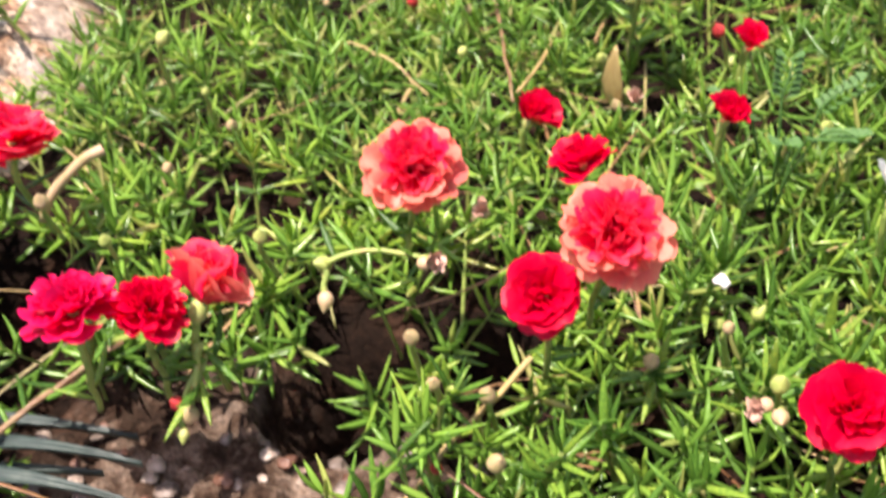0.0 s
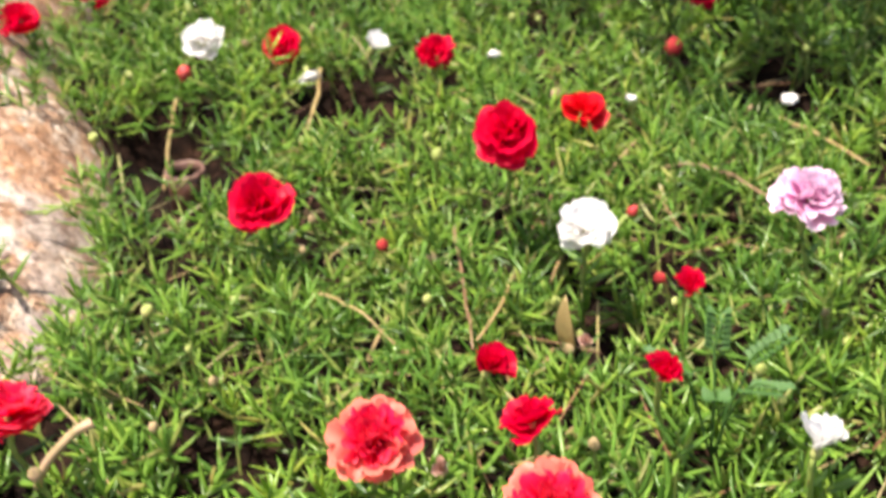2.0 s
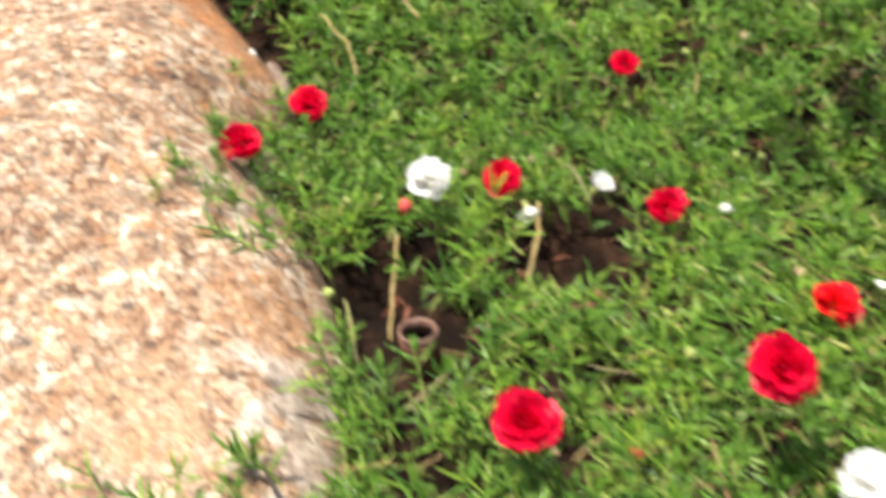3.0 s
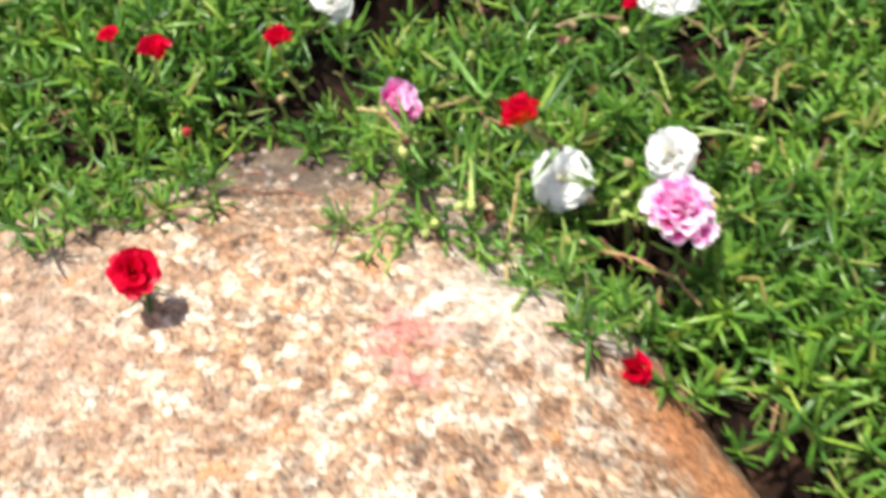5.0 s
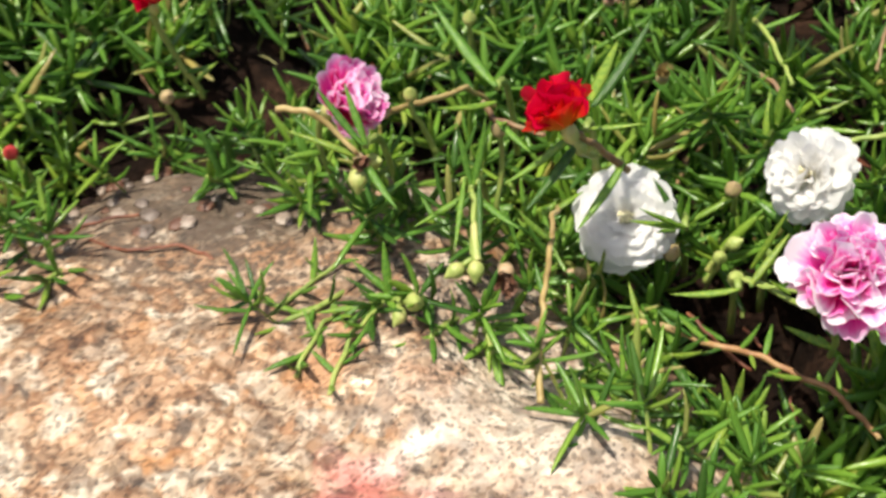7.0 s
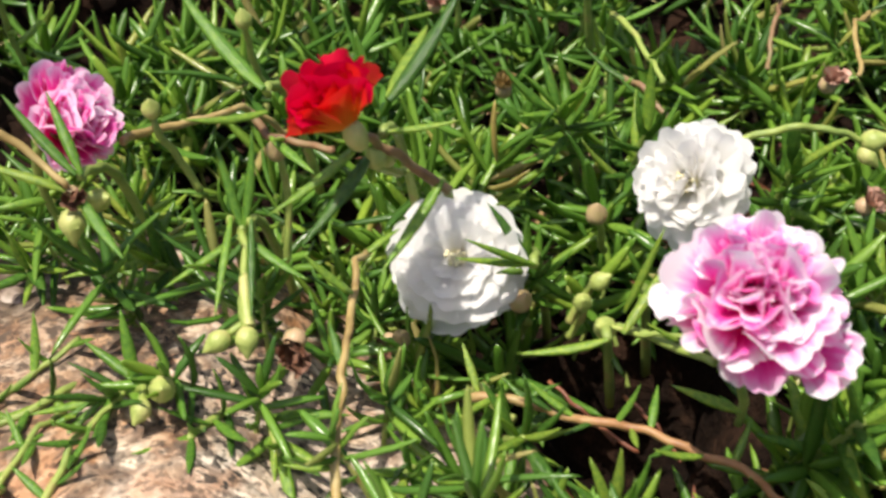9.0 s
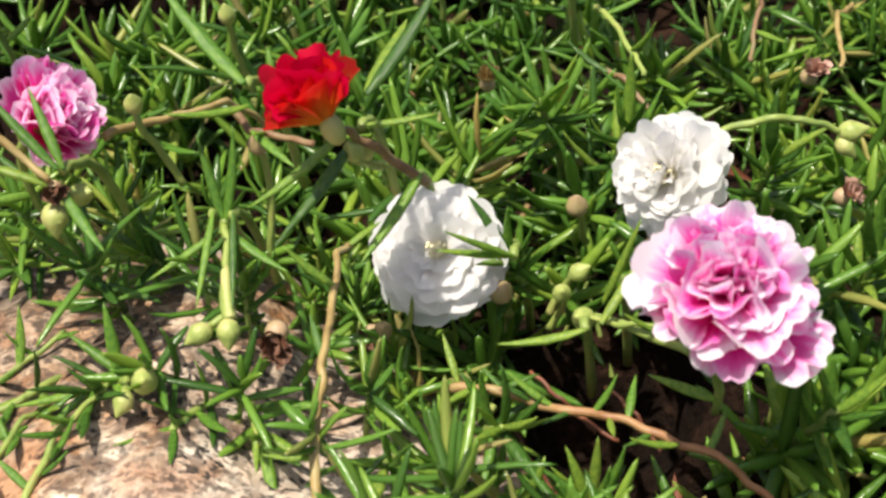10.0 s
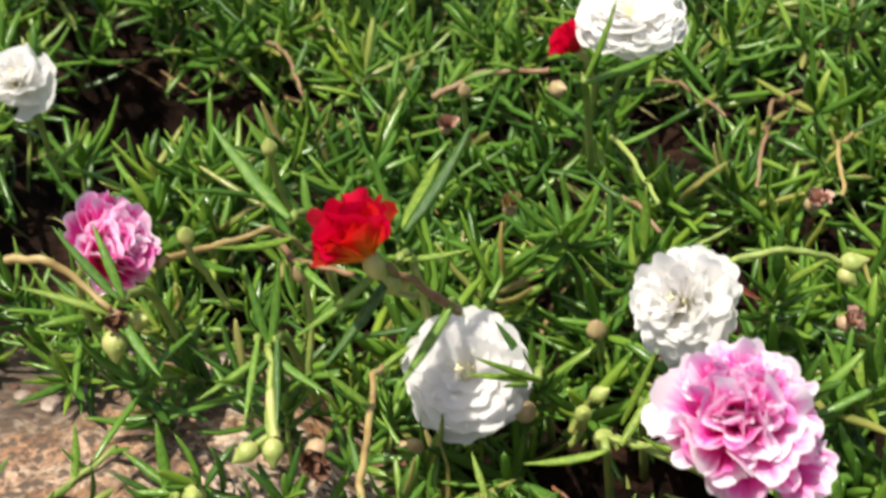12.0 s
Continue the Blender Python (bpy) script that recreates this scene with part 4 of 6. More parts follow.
# by the rock
flower("red", "rose", (-0.737, 1.275, 0.178), (0.30, -0.55, 0.78), 0.0165, "crimson moss rose standing above the granite rock", stalk_leaves=0)
flower("red", "cup", (-0.449, 1.272, 0.114), (0.35, -0.55, 0.7), 0.0150, "small crimson moss rose at the foot of the rock")
flower("red", "closed", (-0.681, 1.454, 0.213), (0.0, -0.1, 1.0), 0.0145, "small crimson moss rose, half closed")
flower("red", "closed", (-0.763, 1.442, 0.210), (0.3, -0.1, 1.0), 0.0155, "small crimson moss rose crossed by a pale leaf")
flower("red", "closed", (-0.801, 1.464, 0.205), (-0.2, 0.0, 1.0), 0.0110, "small crimson moss rose, half closed")
flower("white", "rose", (-0.665, 1.544, 0.186), (0.0, -0.4, 0.9), 0.0170, WHITE, eye_tuft=True)
flower("white", "powder", (-0.426, 1.553, 0.191), (0.0, -0.35, 0.95), 0.0220, WHITE)
flower("red", "closed", (-0.446, 1.557, 0.176), (-0.5, -0.1, 0.8), 0.0140, "small crimson moss rose behind a white one")
flower("scarlet", "rose", (-0.221, 1.499, 0.130), (0.0, -0.4, 0.9), 0.0175, "scarlet double moss rose")
flower("fuchsia", "rose", (-0.220, 1.460, 0.120), (0.1, -0.5, 0.85), 0.0150, "magenta double moss rose")
flower("fuchsia", "closed", (-0.19, 1.405, 0.085), (0.2, -0.4, 0.85), 0.0085, "tiny purple-pink moss rose, nearly closed")
# the group that the walk ends on
hero = flower("blush", "carnation", (-0.425, 1.339, 0.1805), (0.04, -0.22, 0.96), 0.0224, "large pink double moss rose with white-rimmed frilled petals")
# one loose petal hangs out from under the pink flower
for way, size, tilt in ((Vector((0.66, -0.62, -0.22)), 0.0205, 0.15), (Vector((0.78, -0.42, -0.22)), 0.0200, -0.1)):
    way.normalize()
    up = (Vector((tilt, -0.45, 0.9)) - way * Vector((tilt, -0.45, 0.9)).dot(way)).normalized()
    turn = Matrix((way.cross(up), way, up)).transposed().to_4x4()
    loose = mesh_part("petal", petal_set(0.7, 0.12, PETALS["blush"])[1], PETALS["blush"], hero, "loose drooping petal")
    place(loose, hero.matrix_basis.inverted() @ Matrix.Translation(Vector((-0.425, 1.339, 0.1755)) + way * 0.006) @ turn @ Matrix.Scale(size, 4))
flower("white", "powder", (-0.494, 1.409, 0.141), (-0.05, -0.66, 0.75), 0.0215, WHITE, eye_tuft=True)
flower("white", "pompom", (-0.426, 1.413, 0.160), (-0.62, -0.45, 0.62), 0.0182, "white double moss rose turned aside, pale stamens showing", eye_tuft=True)
flower("pink", "fan", (-0.605, 1.422, 0.186), (0.78, -0.25, 0.57), 0.0212, "magenta-and-white striped moss rose crossed by two leaves")
flower("red", "tulip", (-0.517, 1.385, 0.2065), (-0.34, 0.08, 0.93), 0.0196, "red half-open moss rose with orange outer petals", outer="flame", stalk=False)


# ---- buds, stems, shoots ----
def bud(at, axis, size, mat, label, stalk_to=None, scales=True):
    """A pointed bud, or round seed pod, with two scales clasping it and a thin stalk."""
    size *= 0.78
    root = place(base_empty("flower_bud", at), frame_from(at, axis, random.uniform(0, 6.28)))
    bm = bmesh.new()
    bmesh.ops.create_uvsphere(bm, u_segments=12, v_segments=9, radius=size)
    for v in bm.verts:
        h = v.co.z / size
        v.co.z *= 1.15
        if h > 0:
            v.co.x *= 1 - 0.6 * h * h
            v.co.y *= 1 - 0.6 * h * h
            v.co.z += 0.45 * size * h ** 3
        v.co += v.co.normalized() * size * 0.06 * noise.noise(v.co * 400)
    body = part("bud", bm, mat, root)
    if scales:
        for k in range(2):
            me = petal_set(0.9, 0.05, mat)[k]
            place(mesh_part("scale", me, mat, body), Matrix.Translation((0, 0, -size * 1.0)) @ Matrix.Rotation(k * math.pi, 4, "Z")
                  @ Matrix.Rotation(radians(62), 4, "X") @ Matrix.Scale(size * 1.7, 4))
    if stalk_to:
        inv = root.matrix_basis.inverted()
        a = Vector(at) - Vector(axis).normalized() * size
        b = Vector(stalk_to)
        part("stalk", tube_mesh("stalk", [inv @ b, inv @ (a.lerp(b, 0.5) - Vector(axis).normalized() * 0.002), inv @ a], 0.0013, 0.0011), M_STEM_GREEN, root)
    return tagged(root, label, "flower bud", "moss rose buds")


def withered(at, axis, size, mat, label):
    """A shrivelled bloom: crumpled petals folded round each other."""
    at = (at[0], at[1], max(at[2], top_z(at[0], at[1]) + size))
    root = place(base_empty("withered_flower", at), frame_from(at, axis, random.uniform(0, 6.28)))
    for k in range(7):
        me = petal_set(0.8, 0.16, mat)[k % 3]
        place(mesh_part("petal", me, mat, root), Matrix.Translation((0, 0, -size * 0.5)) @ Matrix.Rotation(k * 0.95, 4, "Z")
              @ Matrix.Rotation(radians(random.uniform(50, 88)), 4, "X") @ Matrix.Scale(size * random.uniform(1.1, 1.6), 4))
    bm = bmesh.new()
    bmesh.ops.create_uvsphere(bm, u_segments=8, v_segments=6, radius=size * 0.5, matrix=Matrix.Translation((0, 0, -size * 0.55)))
    part("calyx", bm, M_BUD_PALE, root)
    return tagged(root, label, "withered flower", "withered flowers")


def trailing_stem(points, r, mat, label, leaves=0, length=0.016):
    if points[0][1] < 1.25 and label != LINK:
        points = [(x, y, z - 0.016) for x, y, z in points]
    if points[0][1] > 1.25:
        fine = [Vector(a).lerp(Vector(b), k / 3) for a, b in zip(points, points[1:]) for k in range(3)] + [Vector(points[-1])]
        points = [(p.x, p.y, max(p.z, top_z(p.x, p.y) + r * 0.2)) for p in fine]
    root = base_empty("trailing_stem", points[0])
    local = [Vector(p) - Vector(points[0]) for p in points]
    part("stem", tube_mesh("stem", local, r * 0.72, r * 0.55), mat, root)
    for k in range(leaves):
        a = (k + 0.5) / leaves * (len(local) - 1)
        i = int(a)
        p = local[i].lerp(local[i + 1], a - i)
        ang = random.uniform(0, 6.28)
        add_leaf(root, p, (math.cos(ang), math.sin(ang), random.uniform(0.1, 0.9)), length * random.uniform(0.7, 1.2), 1.0, random.randrange(4))
    return tagged(root, label, "stem", "trailing stems")


PALE_BUD = "small pale green flower bud among needle leaves"
TAN_POD = "small tan round seed pod on a short stalk"
# by the walk's end
bud((-0.550, 1.3685, 0.151), (0.0, -0.6, -0.6), 0.0042, M_BUD, "pale green bud at the end of a hanging stalk", (-0.5535, 1.402, 0.162))
bud((-0.5575, 1.3675, 0.152), (-0.7, -0.5, -0.2), 0.0040, M_BUD, PALE_BUD, (-0.551, 1.372, 0.152))
bud((-0.572, 1.357, 0.146), (0.2, -0.6, 0.6), 0.0047, M_BUD, "round pale green bud over the granite rock", (-0.584, 1.366, 0.136))
bud((-0.5775, 1.3525, 0.143), (-0.3, -0.6, -0.3), 0.0036, M_BUD, PALE_BUD, (-0.584, 1.366, 0.136))
bud((-0.4766, 1.4002, 0.131), (0.3, -0.4, 0.8), 0.0047, M_BUD_PALE, TAN_POD, (-0.474, 1.412, 0.11))
bud((-0.4518, 1.4262, 0.141), (0.0, -0.3, 0.95), 0.0044, M_BUD_PALE, TAN_POD, (-0.449, 1.436, 0.118))
bud((-0.4544, 1.3769, 0.140), (-0.4, -0.5, 0.6), 0.0042, M_BUD, "small pale yellow bud with a dry tip", (-0.430, 1.354, 0.148))
bud((-0.4540, 1.3930, 0.143), (0.6, -0.2, 0.6), 0.0036, M_BUD, PALE_BUD, (-0.463, 1.394, 0.128))
bud((-0.4593, 1.3901, 0.138), (0.0, -0.5, 0.6), 0.0036, M_BUD, PALE_BUD, (-0.463, 1.398, 0.118))
bud((-0.5436, 1.4216, 0.175), (-0.1, -0.4, 0.9), 0.0042, M_BUD_PALE, TAN_POD, (-0.546, 1.416, 0.135))
bud((-0.5120, 1.3933, 0.125), (0.1, -0.5, 0.8), 0.0036, M_BUD_PALE, TAN_POD, (-0.508, 1.405, 0.108))
bud((-0.4895, 1.3736, 0.121), (-0.3, -0.4, 0.8), 0.0038, M_BUD, PALE_BUD, (-0.480, 1.368, 0.116))
bud((-0.3697, 1.4319, 0.1575), (0.9, -0.2, 0.3), 0.0045, M_BUD, "pale green bud at the end of an arching stalk", None)
bud((-0.3714, 1.4300, 0.1535), (0.5, -0.4, -0.5), 0.0038, M_BUD, PALE_BUD, None)
bud((-0.5927, 1.3847, 0.181), (0.0, -0.4, -0.6), 0.0046, M_BUD, PALE_BUD, (-0.590, 1.388, 0.188))
bud((-0.5890, 1.3974, 0.179), (0.5, -0.3, 0.3), 0.0042, M_BUD, PALE_BUD, (-0.592, 1.392, 0.184))
bud((-0.5125, 1.3930, 0.190), (-0.2, -0.3, 0.8), 0.0038, M_BUD, PALE_BUD, (-0.507, 1.402, 0.178))
bud((-0.5100, 1.3984, 0.186), (0.3, -0.4, 0.6), 0.0034, M_BUD, PALE_BUD, (-0.505, 1.404, 0.178))
bud((-0.5591, 1.4838, 0.184), (0.0, -0.2, 1.0), 0.0038, M_BUD, PALE_BUD, (-0.557, 1.49, 0.15))
bud((-0.5770, 1.4240, 0.190), (0.1, -0.3, 0.9), 0.0036, M_BUD, PALE_BUD, (-0.570, 1.425, 0.16))
bud((-0.4562, 1.5241, 0.177), (0.3, -0.4, 0.2), 0.0044, M_BUD_PALE, TAN_POD, (-0.458, 1.540, 0.168))
bud((-0.4915, 1.5428, 0.169), (0.0, -0.4, 0.9), 0.0036, M_BUD_PALE, TAN_POD, (-0.492, 1.55, 0.14))
bud((-0.689, 1.462, 0.160), (0.3, -0.5, 0.6), 0.0042, M_BUD_PALE, "small pale pink bud among needle leaves", (-0.692, 1.475, 0.13))
bud((-0.748, 1.427, 0.158), (0.1, -0.5, 0.8), 0.0042, M_BUD_RED, "small orange-red bud among needle leaves", (-0.75, 1.44, 0.13))
bud((-0.202, 1.378, 0.112), (0.0, -0.4, 0.9), 0.0055, M_BUD_RED, "small magenta bud in the foliage", (-0.2, 1.385, 0.085))
bud((0.071, 0.339, 0.061), (0.0, -0.3, 0.95), 0.0038, M_BUD_PALE, TAN_POD, (0.072, 0.35, 0.035))
bud((0.108, 0.312, 0.075), (0.1, -0.3, 0.95), 0.0042, M_BUD, PALE_BUD, (0.112, 0.318, 0.05))
bud((0.107, 0.303, 0.069), (-0.1, -0.6, 0.2), 0.0038, M_BUD_PALE, TAN_POD, (0.112, 0.315, 0.055))
bud((-0.072, 0.405, 0.070), (0.1, -0.3, 0.95), 0.0038, M_BUD, PALE_BUD, (-0.07, 0.412, 0.045))
bud((-0.165, 0.433, 0.070), (0.0, -0.3, 0.95), 0.0042, M_BUD_PALE, TAN_POD, (-0.163, 0.44, 0.045))
bud((-0.005, 0.334, 0.058), (0.0, -0.4, 0.9), 0.0034, M_BUD_PALE, TAN_POD, (-0.004, 0.34, 0.035))
bud((-0.013, 0.356, 0.060), (-0.2, -0.4, 0.85), 0.0038, M_BUD_PALE, TAN_POD, (-0.011, 0.362, 0.035))
bud((0.016, 0.304, 0.050), (0.2, -0.4, 0.85), 0.0044, M_BUD_PALE, TAN_POD, (0.018, 0.312, 0.03))
bud((-0.047, 0.392, 0.066), (-0.5, -0.4, 0.4), 0.0042, M_BUD, PALE_BUD, None)
bud((-0.046, 0.380, 0.058), (-0.1, -0.5, -0.4), 0.0040, M_BUD_PALE, PALE_BUD, (-0.045, 0.388, 0.066))
bud((-0.094, 0.340, 0.040), (0.1, -0.4, 0.8), 0.0044, M_BUD_PALE, "pinkish bud hanging over bare soil", (-0.09, 0.355, 0.06))
bud((-0.099, 0.344, 0.042), (-0.4, -0.4, 0.7), 0.0036, M_BUD_RED, "small red bud hanging over bare soil", (-0.09, 0.355, 0.06))
bud((-0.097, 0.336, 0.034), (0.0, -0.6, -0.4), 0.0030, M_BUD, PALE_BUD, (-0.093, 0.345, 0.045))
bud((0.098, 0.345, 0.070), (0.2, -0.4, 0.85), 0.0030, M_BUD_PALE, TAN_POD, (0.1, 0.352, 0.045))
bud((-0.124, 0.514, 0.098), (0.5, -0.3, 0.7), 0.0046, M_BUD, "yellow-green bud above the foliage", (-0.128, 0.525, 0.06))
bud((0.016, 0.719, 0.064), (0.3, -0.3, 0.85), 0.0050, M_BUD, PALE_BUD, (0.014, 0.73, 0.035))
bud((0.131, 0.559, 0.066), (-0.4, -0.3, 0.85), 0.0042, M_BUD_RED, "small crimson bud beside an open flower", (0.138, 0.565, 0.04))
bud((0.126, 0.622, 0.070), (0.5, -0.3, 0.8), 0.0042, M_BUD_RED, "dull red bud beside a white flower", (0.112, 0.612, 0.06))
bud((0.202, 0.927, 0.035), (0.0, -0.4, 0.9), 0.0095, M_BUD_RED, "dull red bud in a dark hollow", (0.205, 0.935, 0.01))
bud((-0.183, 0.924, 0.046), (-0.3, -0.3, -0.8), 0.0070, M_BUD_RED, "drooping brownish red bud beside a white flower", (-0.176, 0.93, 0.062))
bud((-0.005, 0.320, 0.030), (0.2, -0.3, 0.9), 0.0030, M_BUD_RED, "tiny red bud close to the soil", (-0.004, 0.325, 0.012))
bud((-0.02, 0.660, 0.036), (0.2, -0.3, 0.9), 0.0050, M_BUD_RED, "dry reddish bud low in the foliage", (-0.02, 0.665, 0.01))
bud((0.10, 0.815, 0.055), (0.2, -0.3, 0.9), 0.0050, M_BUD_PALE, TAN_POD, (0.1, 0.82, 0.02))
bud((-0.225, 0.80, 0.055), (0.5, -0.3, 0.5), 0.0050, M_BUD, PALE_BUD, (-0.22, 0.81, 0.03))

rnd_tip = random.Random(21)
tips = 0
while tips < 70:
    x, y = rnd_tip.uniform(-0.25, 0.42), rnd_tip.uniform(0.34, 1.25)
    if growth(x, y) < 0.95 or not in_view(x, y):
        continue
    z = top_z(x, y) + rnd_tip.uniform(0.040, 0.056)
    mat, label = ((M_BUD, "tiny yellow-green bud at the tip of a shoot"), (M_BUD_PALE, "tiny straw-coloured seed pod at the tip of a shoot"))[tips % 3 == 0]
    bud((x, y, z), (rnd_tip.uniform(-0.5, 0.5), rnd_tip.uniform(-0.6, 0.2), 0.8), rnd_tip.uniform(0.0028, 0.0042), mat, label, (x + 0.004, y + 0.006, z - 0.03))
    tips += 1

withered((-0.5400, 1.3760, 0.140), (0.0, -0.7, 0.1), 0.0072, M_WITHER, "shrivelled dark brown bloom hanging over the rock")
withered((-0.5170, 1.3920, 0.124), (-0.3, -0.6, 0.2), 0.0055, M_WITHER, "shrivelled dark brown bloom in the shade")
withered((-0.5915, 1.3876, 0.188), (0.3, -0.6, 0.2), 0.0045, M_WITHER, "dry brown bloom at the end of a tan stem")
withered((-0.365, 1.494, 0.140), (0.1, -0.4, 0.8), 0.0065, M_PALE_WITHER, "papery pinkish withered bloom in the foliage")
withered((-0.3713, 1.4211, 0.143), (0.3, -0.4, 0.7), 0.0060, M_PALE_WITHER, "papery pinkish withered bloom in the foliage")
withered((-0.4768, 1.5014, 0.142), (0.0, -0.3, 0.8), 0.0060, M_STRAW, "straw-coloured withered bloom in the foliage")
withered((-0.5000, 1.5500, 0.150), (0.1, -0.4, 0.6), 0.0055, M_PALE_WITHER, "papery pinkish withered bloom in the foliage")
withered((-0.006, 0.384, 0.071), (0.5, -0.4, 0.3), 0.0058, M_PALE_WITHER, "papery tan withered bloom on a long stem")
withered((0.101, 0.307, 0.070), (-0.6, -0.4, 0.2), 0.0055, M_PALE_WITHER, "salmon withered bloom beside two pods")
withered((0.014, 0.430, 0.060), (-0.2, -0.4, 0.6), 0.0055, M_PALE_WITHER, "papery tan withered bloom on a long stem")
withered((0.090, 0.535, 0.045), (-0.2, -0.4, 0.6), 0.0050, M_PALE_WITHER, "papery tan withered bloom low in the foliage")

LINK = "green stem from a bud to a withered bloom"
BROWN = "bare reddish-brown trailing stem lying in the foliage"
TAN = "pale tan dry stem lying in the foliage"
trailing_stem(((-0.5255, 1.322, 0.136), (-0.5250, 1.345, 0.141), (-0.5232, 1.375, 0.147), (-0.5222, 1.400, 0.150), (-0.521, 1.416, 0.140)), 0.0019, M_STRAW, "straight straw-coloured stem lying over the rock", 4)
trailing_stem(((-0.5502, 1.3735, 0.154), (-0.5508, 1.377, 0.1560), (-0.5513, 1.381, 0.1580), (-0.5516, 1.385, 0.159)), 0.0027, M_BUD, "bright yellow-green bud stalk hanging over the rock", 0)
trailing_stem(((-0.4925, 1.3690, 0.127), (-0.4760, 1.3610, 0.128), (-0.4600, 1.3530, 0.129), (-0.4450, 1.3490, 0.128), (-0.4250, 1.3350, 0.127), (-0.4080, 1.3220, 0.118)), 0.0020, M_RUST, BROWN, 16, 0.013)
trailing_stem(((-0.4950, 1.4028, 0.1729), (-0.5030, 1.3995, 0.1840), (-0.5110, 1.3920, 0.1960), (-0.5152, 1.3852, 0.2015)), 0.0021, M_STEM, "thick brown stem behind a red flower", 0)
trailing_stem(((-0.5884, 1.4248, 0.1812), (-0.5787, 1.4361, 0.1744), (-0.5595, 1.4601, 0.1658), (-0.55, 1.475, 0.145)), 0.0019, M_STRAW, TAN, 2)
trailing_stem(((-0.5504, 1.4281, 0.1857), (-0.5453, 1.4230, 0.1800), (-0.535, 1.416, 0.180), (-0.526, 1.410, 0.182)), 0.0018, M_STEM, BROWN, 1)
trailing_stem(((-0.4150, 1.437, 0.152), (-0.4102, 1.433, 0.1595), (-0.3943, 1.4322, 0.1644), (-0.3808, 1.4326, 0.1619), (-0.3705, 1.432, 0.158)), 0.0018, M_STEM_GREEN, "bright green arching flower stalk", 0)
trailing_stem(((-0.622, 1.399, 0.205), (-0.6074, 1.3941, 0.2044), (-0.6000, 1.392, 0.197), (-0.5930, 1.389, 0.190)), 0.0018, M_STRAW, "tan stem ending in a dry bloom", 0)
trailing_stem(((-0.4244, 1.3521, 0.150), (-0.437, 1.363, 0.147), (-0.4530, 1.376, 0.141)), 0.0013, M_STEM_GREEN, "thin green stalk under a pink flower", 1)
trailing_stem(((-0.4365, 1.530, 0.153), (-0.4305, 1.505, 0.157), (-0.4250, 1.478, 0.153)), 0.0017, M_STEM_GREEN, "thick green stem crossing the foliage", 2)
trailing_stem(((-0.5048, 1.5422, 0.169), (-0.480, 1.546, 0.175), (-0.458, 1.5440, 0.175)), 0.0021, M_STEM, BROWN, 2)
trailing_stem(((-0.6136, 1.330, 0.137), (-0.608, 1.3450, 0.137), (-0.602, 1.362, 0.134)), 0.0014, M_STEM_GREEN, "thin yellow-green stem lying on the rock", 9)
trailing_stem(((-0.6000, 1.322, 0.137), (-0.5930, 1.345, 0.139), (-0.5850, 1.364, 0.139)), 0.0015, M_STEM_GREEN, "thin yellow-green stem lying on the rock", 10)
trailing_stem(((-0.6280, 1.362, 0.126), (-0.6180, 1.376, 0.128), (-0.6050, 1.392, 0.134)), 0.0015, M_STEM_GREEN, "thin yellow-green stem lying on the rock", 6)
trailing_stem(((-0.66, 1.395, 0.130), (-0.675, 1.400, 0.131), (-0.695, 1.398, 0.131), (-0.715, 1.405, 0.128)), 0.0012, M_LITTER, "thin dark dry twig on the rock", 0)
trailing_stem(((-0.478, 1.382, 0.110), (-0.468, 1.376, 0.108), (-0.456, 1.374, 0.104), (-0.446, 1.369, 0.098)), 0.0012, M_LITTER, "thin dark dry twig in a hollow", 0)
trailing_stem(((-0.470, 1.392, 0.108), (-0.462, 1.380, 0.106), (-0.452, 1.372, 0.098)), 0.0010, M_LITTER, "thin dark dry twig in a hollow", 0)
trailing_stem(((-0.448, 1.388, 0.104), (-0.440, 1.375, 0.102), (-0.434, 1.366, 0.096)), 0.0010, M_LITTER, "thin dark dry twig in a hollow", 0)
trailing_stem(((-0.437, 1.508, 0.140), (-0.430, 1.495, 0.141), (-0.422, 1.481, 0.136)), 0.0018, M_STEM, BROWN, 2)
trailing_stem(((-0.345, 1.600, 0.128), (-0.362, 1.575, 0.136), (-0.372, 1.548, 0.138), (-0.380, 1.520, 0.130)), 0.0016, M_STEM, BROWN, 3)
trailing_stem(((-0.330, 1.560, 0.130), (-0.345, 1.535, 0.138), (-0.352, 1.505, 0.134)), 0.0016, M_STRAW, TAN, 3)
trailing_stem(((-0.410, 1.610, 0.132), (-0.398, 1.585, 0.140), (-0.385, 1.565, 0.136)), 0.0015, M_STEM, BROWN, 2)
trailing_stem(((-0.585, 1.640, 0.150), (-0.570, 1.605, 0.160), (-0.560, 1.575, 0.155)), 0.0015, M_STEM, BROWN, 2)
trailing_stem(((-0.70, 1.425, 0.128), (-0.72, 1.415, 0.128), (-0.735, 1.40, 0.128)), 0.0011, M_LITTER, "thin dark dry twig on the rock", 0)
trailing_stem(((-0.046, 0.390, 0.070), (-0.030, 0.391, 0.073), (-0.006, 0.387, 0.072)), 0.0016, M_STEM_GREEN, LINK, 4)
trailing_stem(((0.030, 0.368, 0.055), (0.018, 0.352, 0.05), (0.000, 0.334, 0.045), (-0.012, 0.322, 0.035), (-0.028, 0.308, 0.028)), 0.0019, M_STRAW, "tan stem trailing over dark soil", 6)
trailing_stem(((-0.170, 0.335, 0.050), (-0.158, 0.346, 0.052), (-0.145, 0.359, 0.055), (-0.125, 0.376, 0.06)), 0.0019, M_STEM, "orange-brown stem trailing over bare soil", 7)
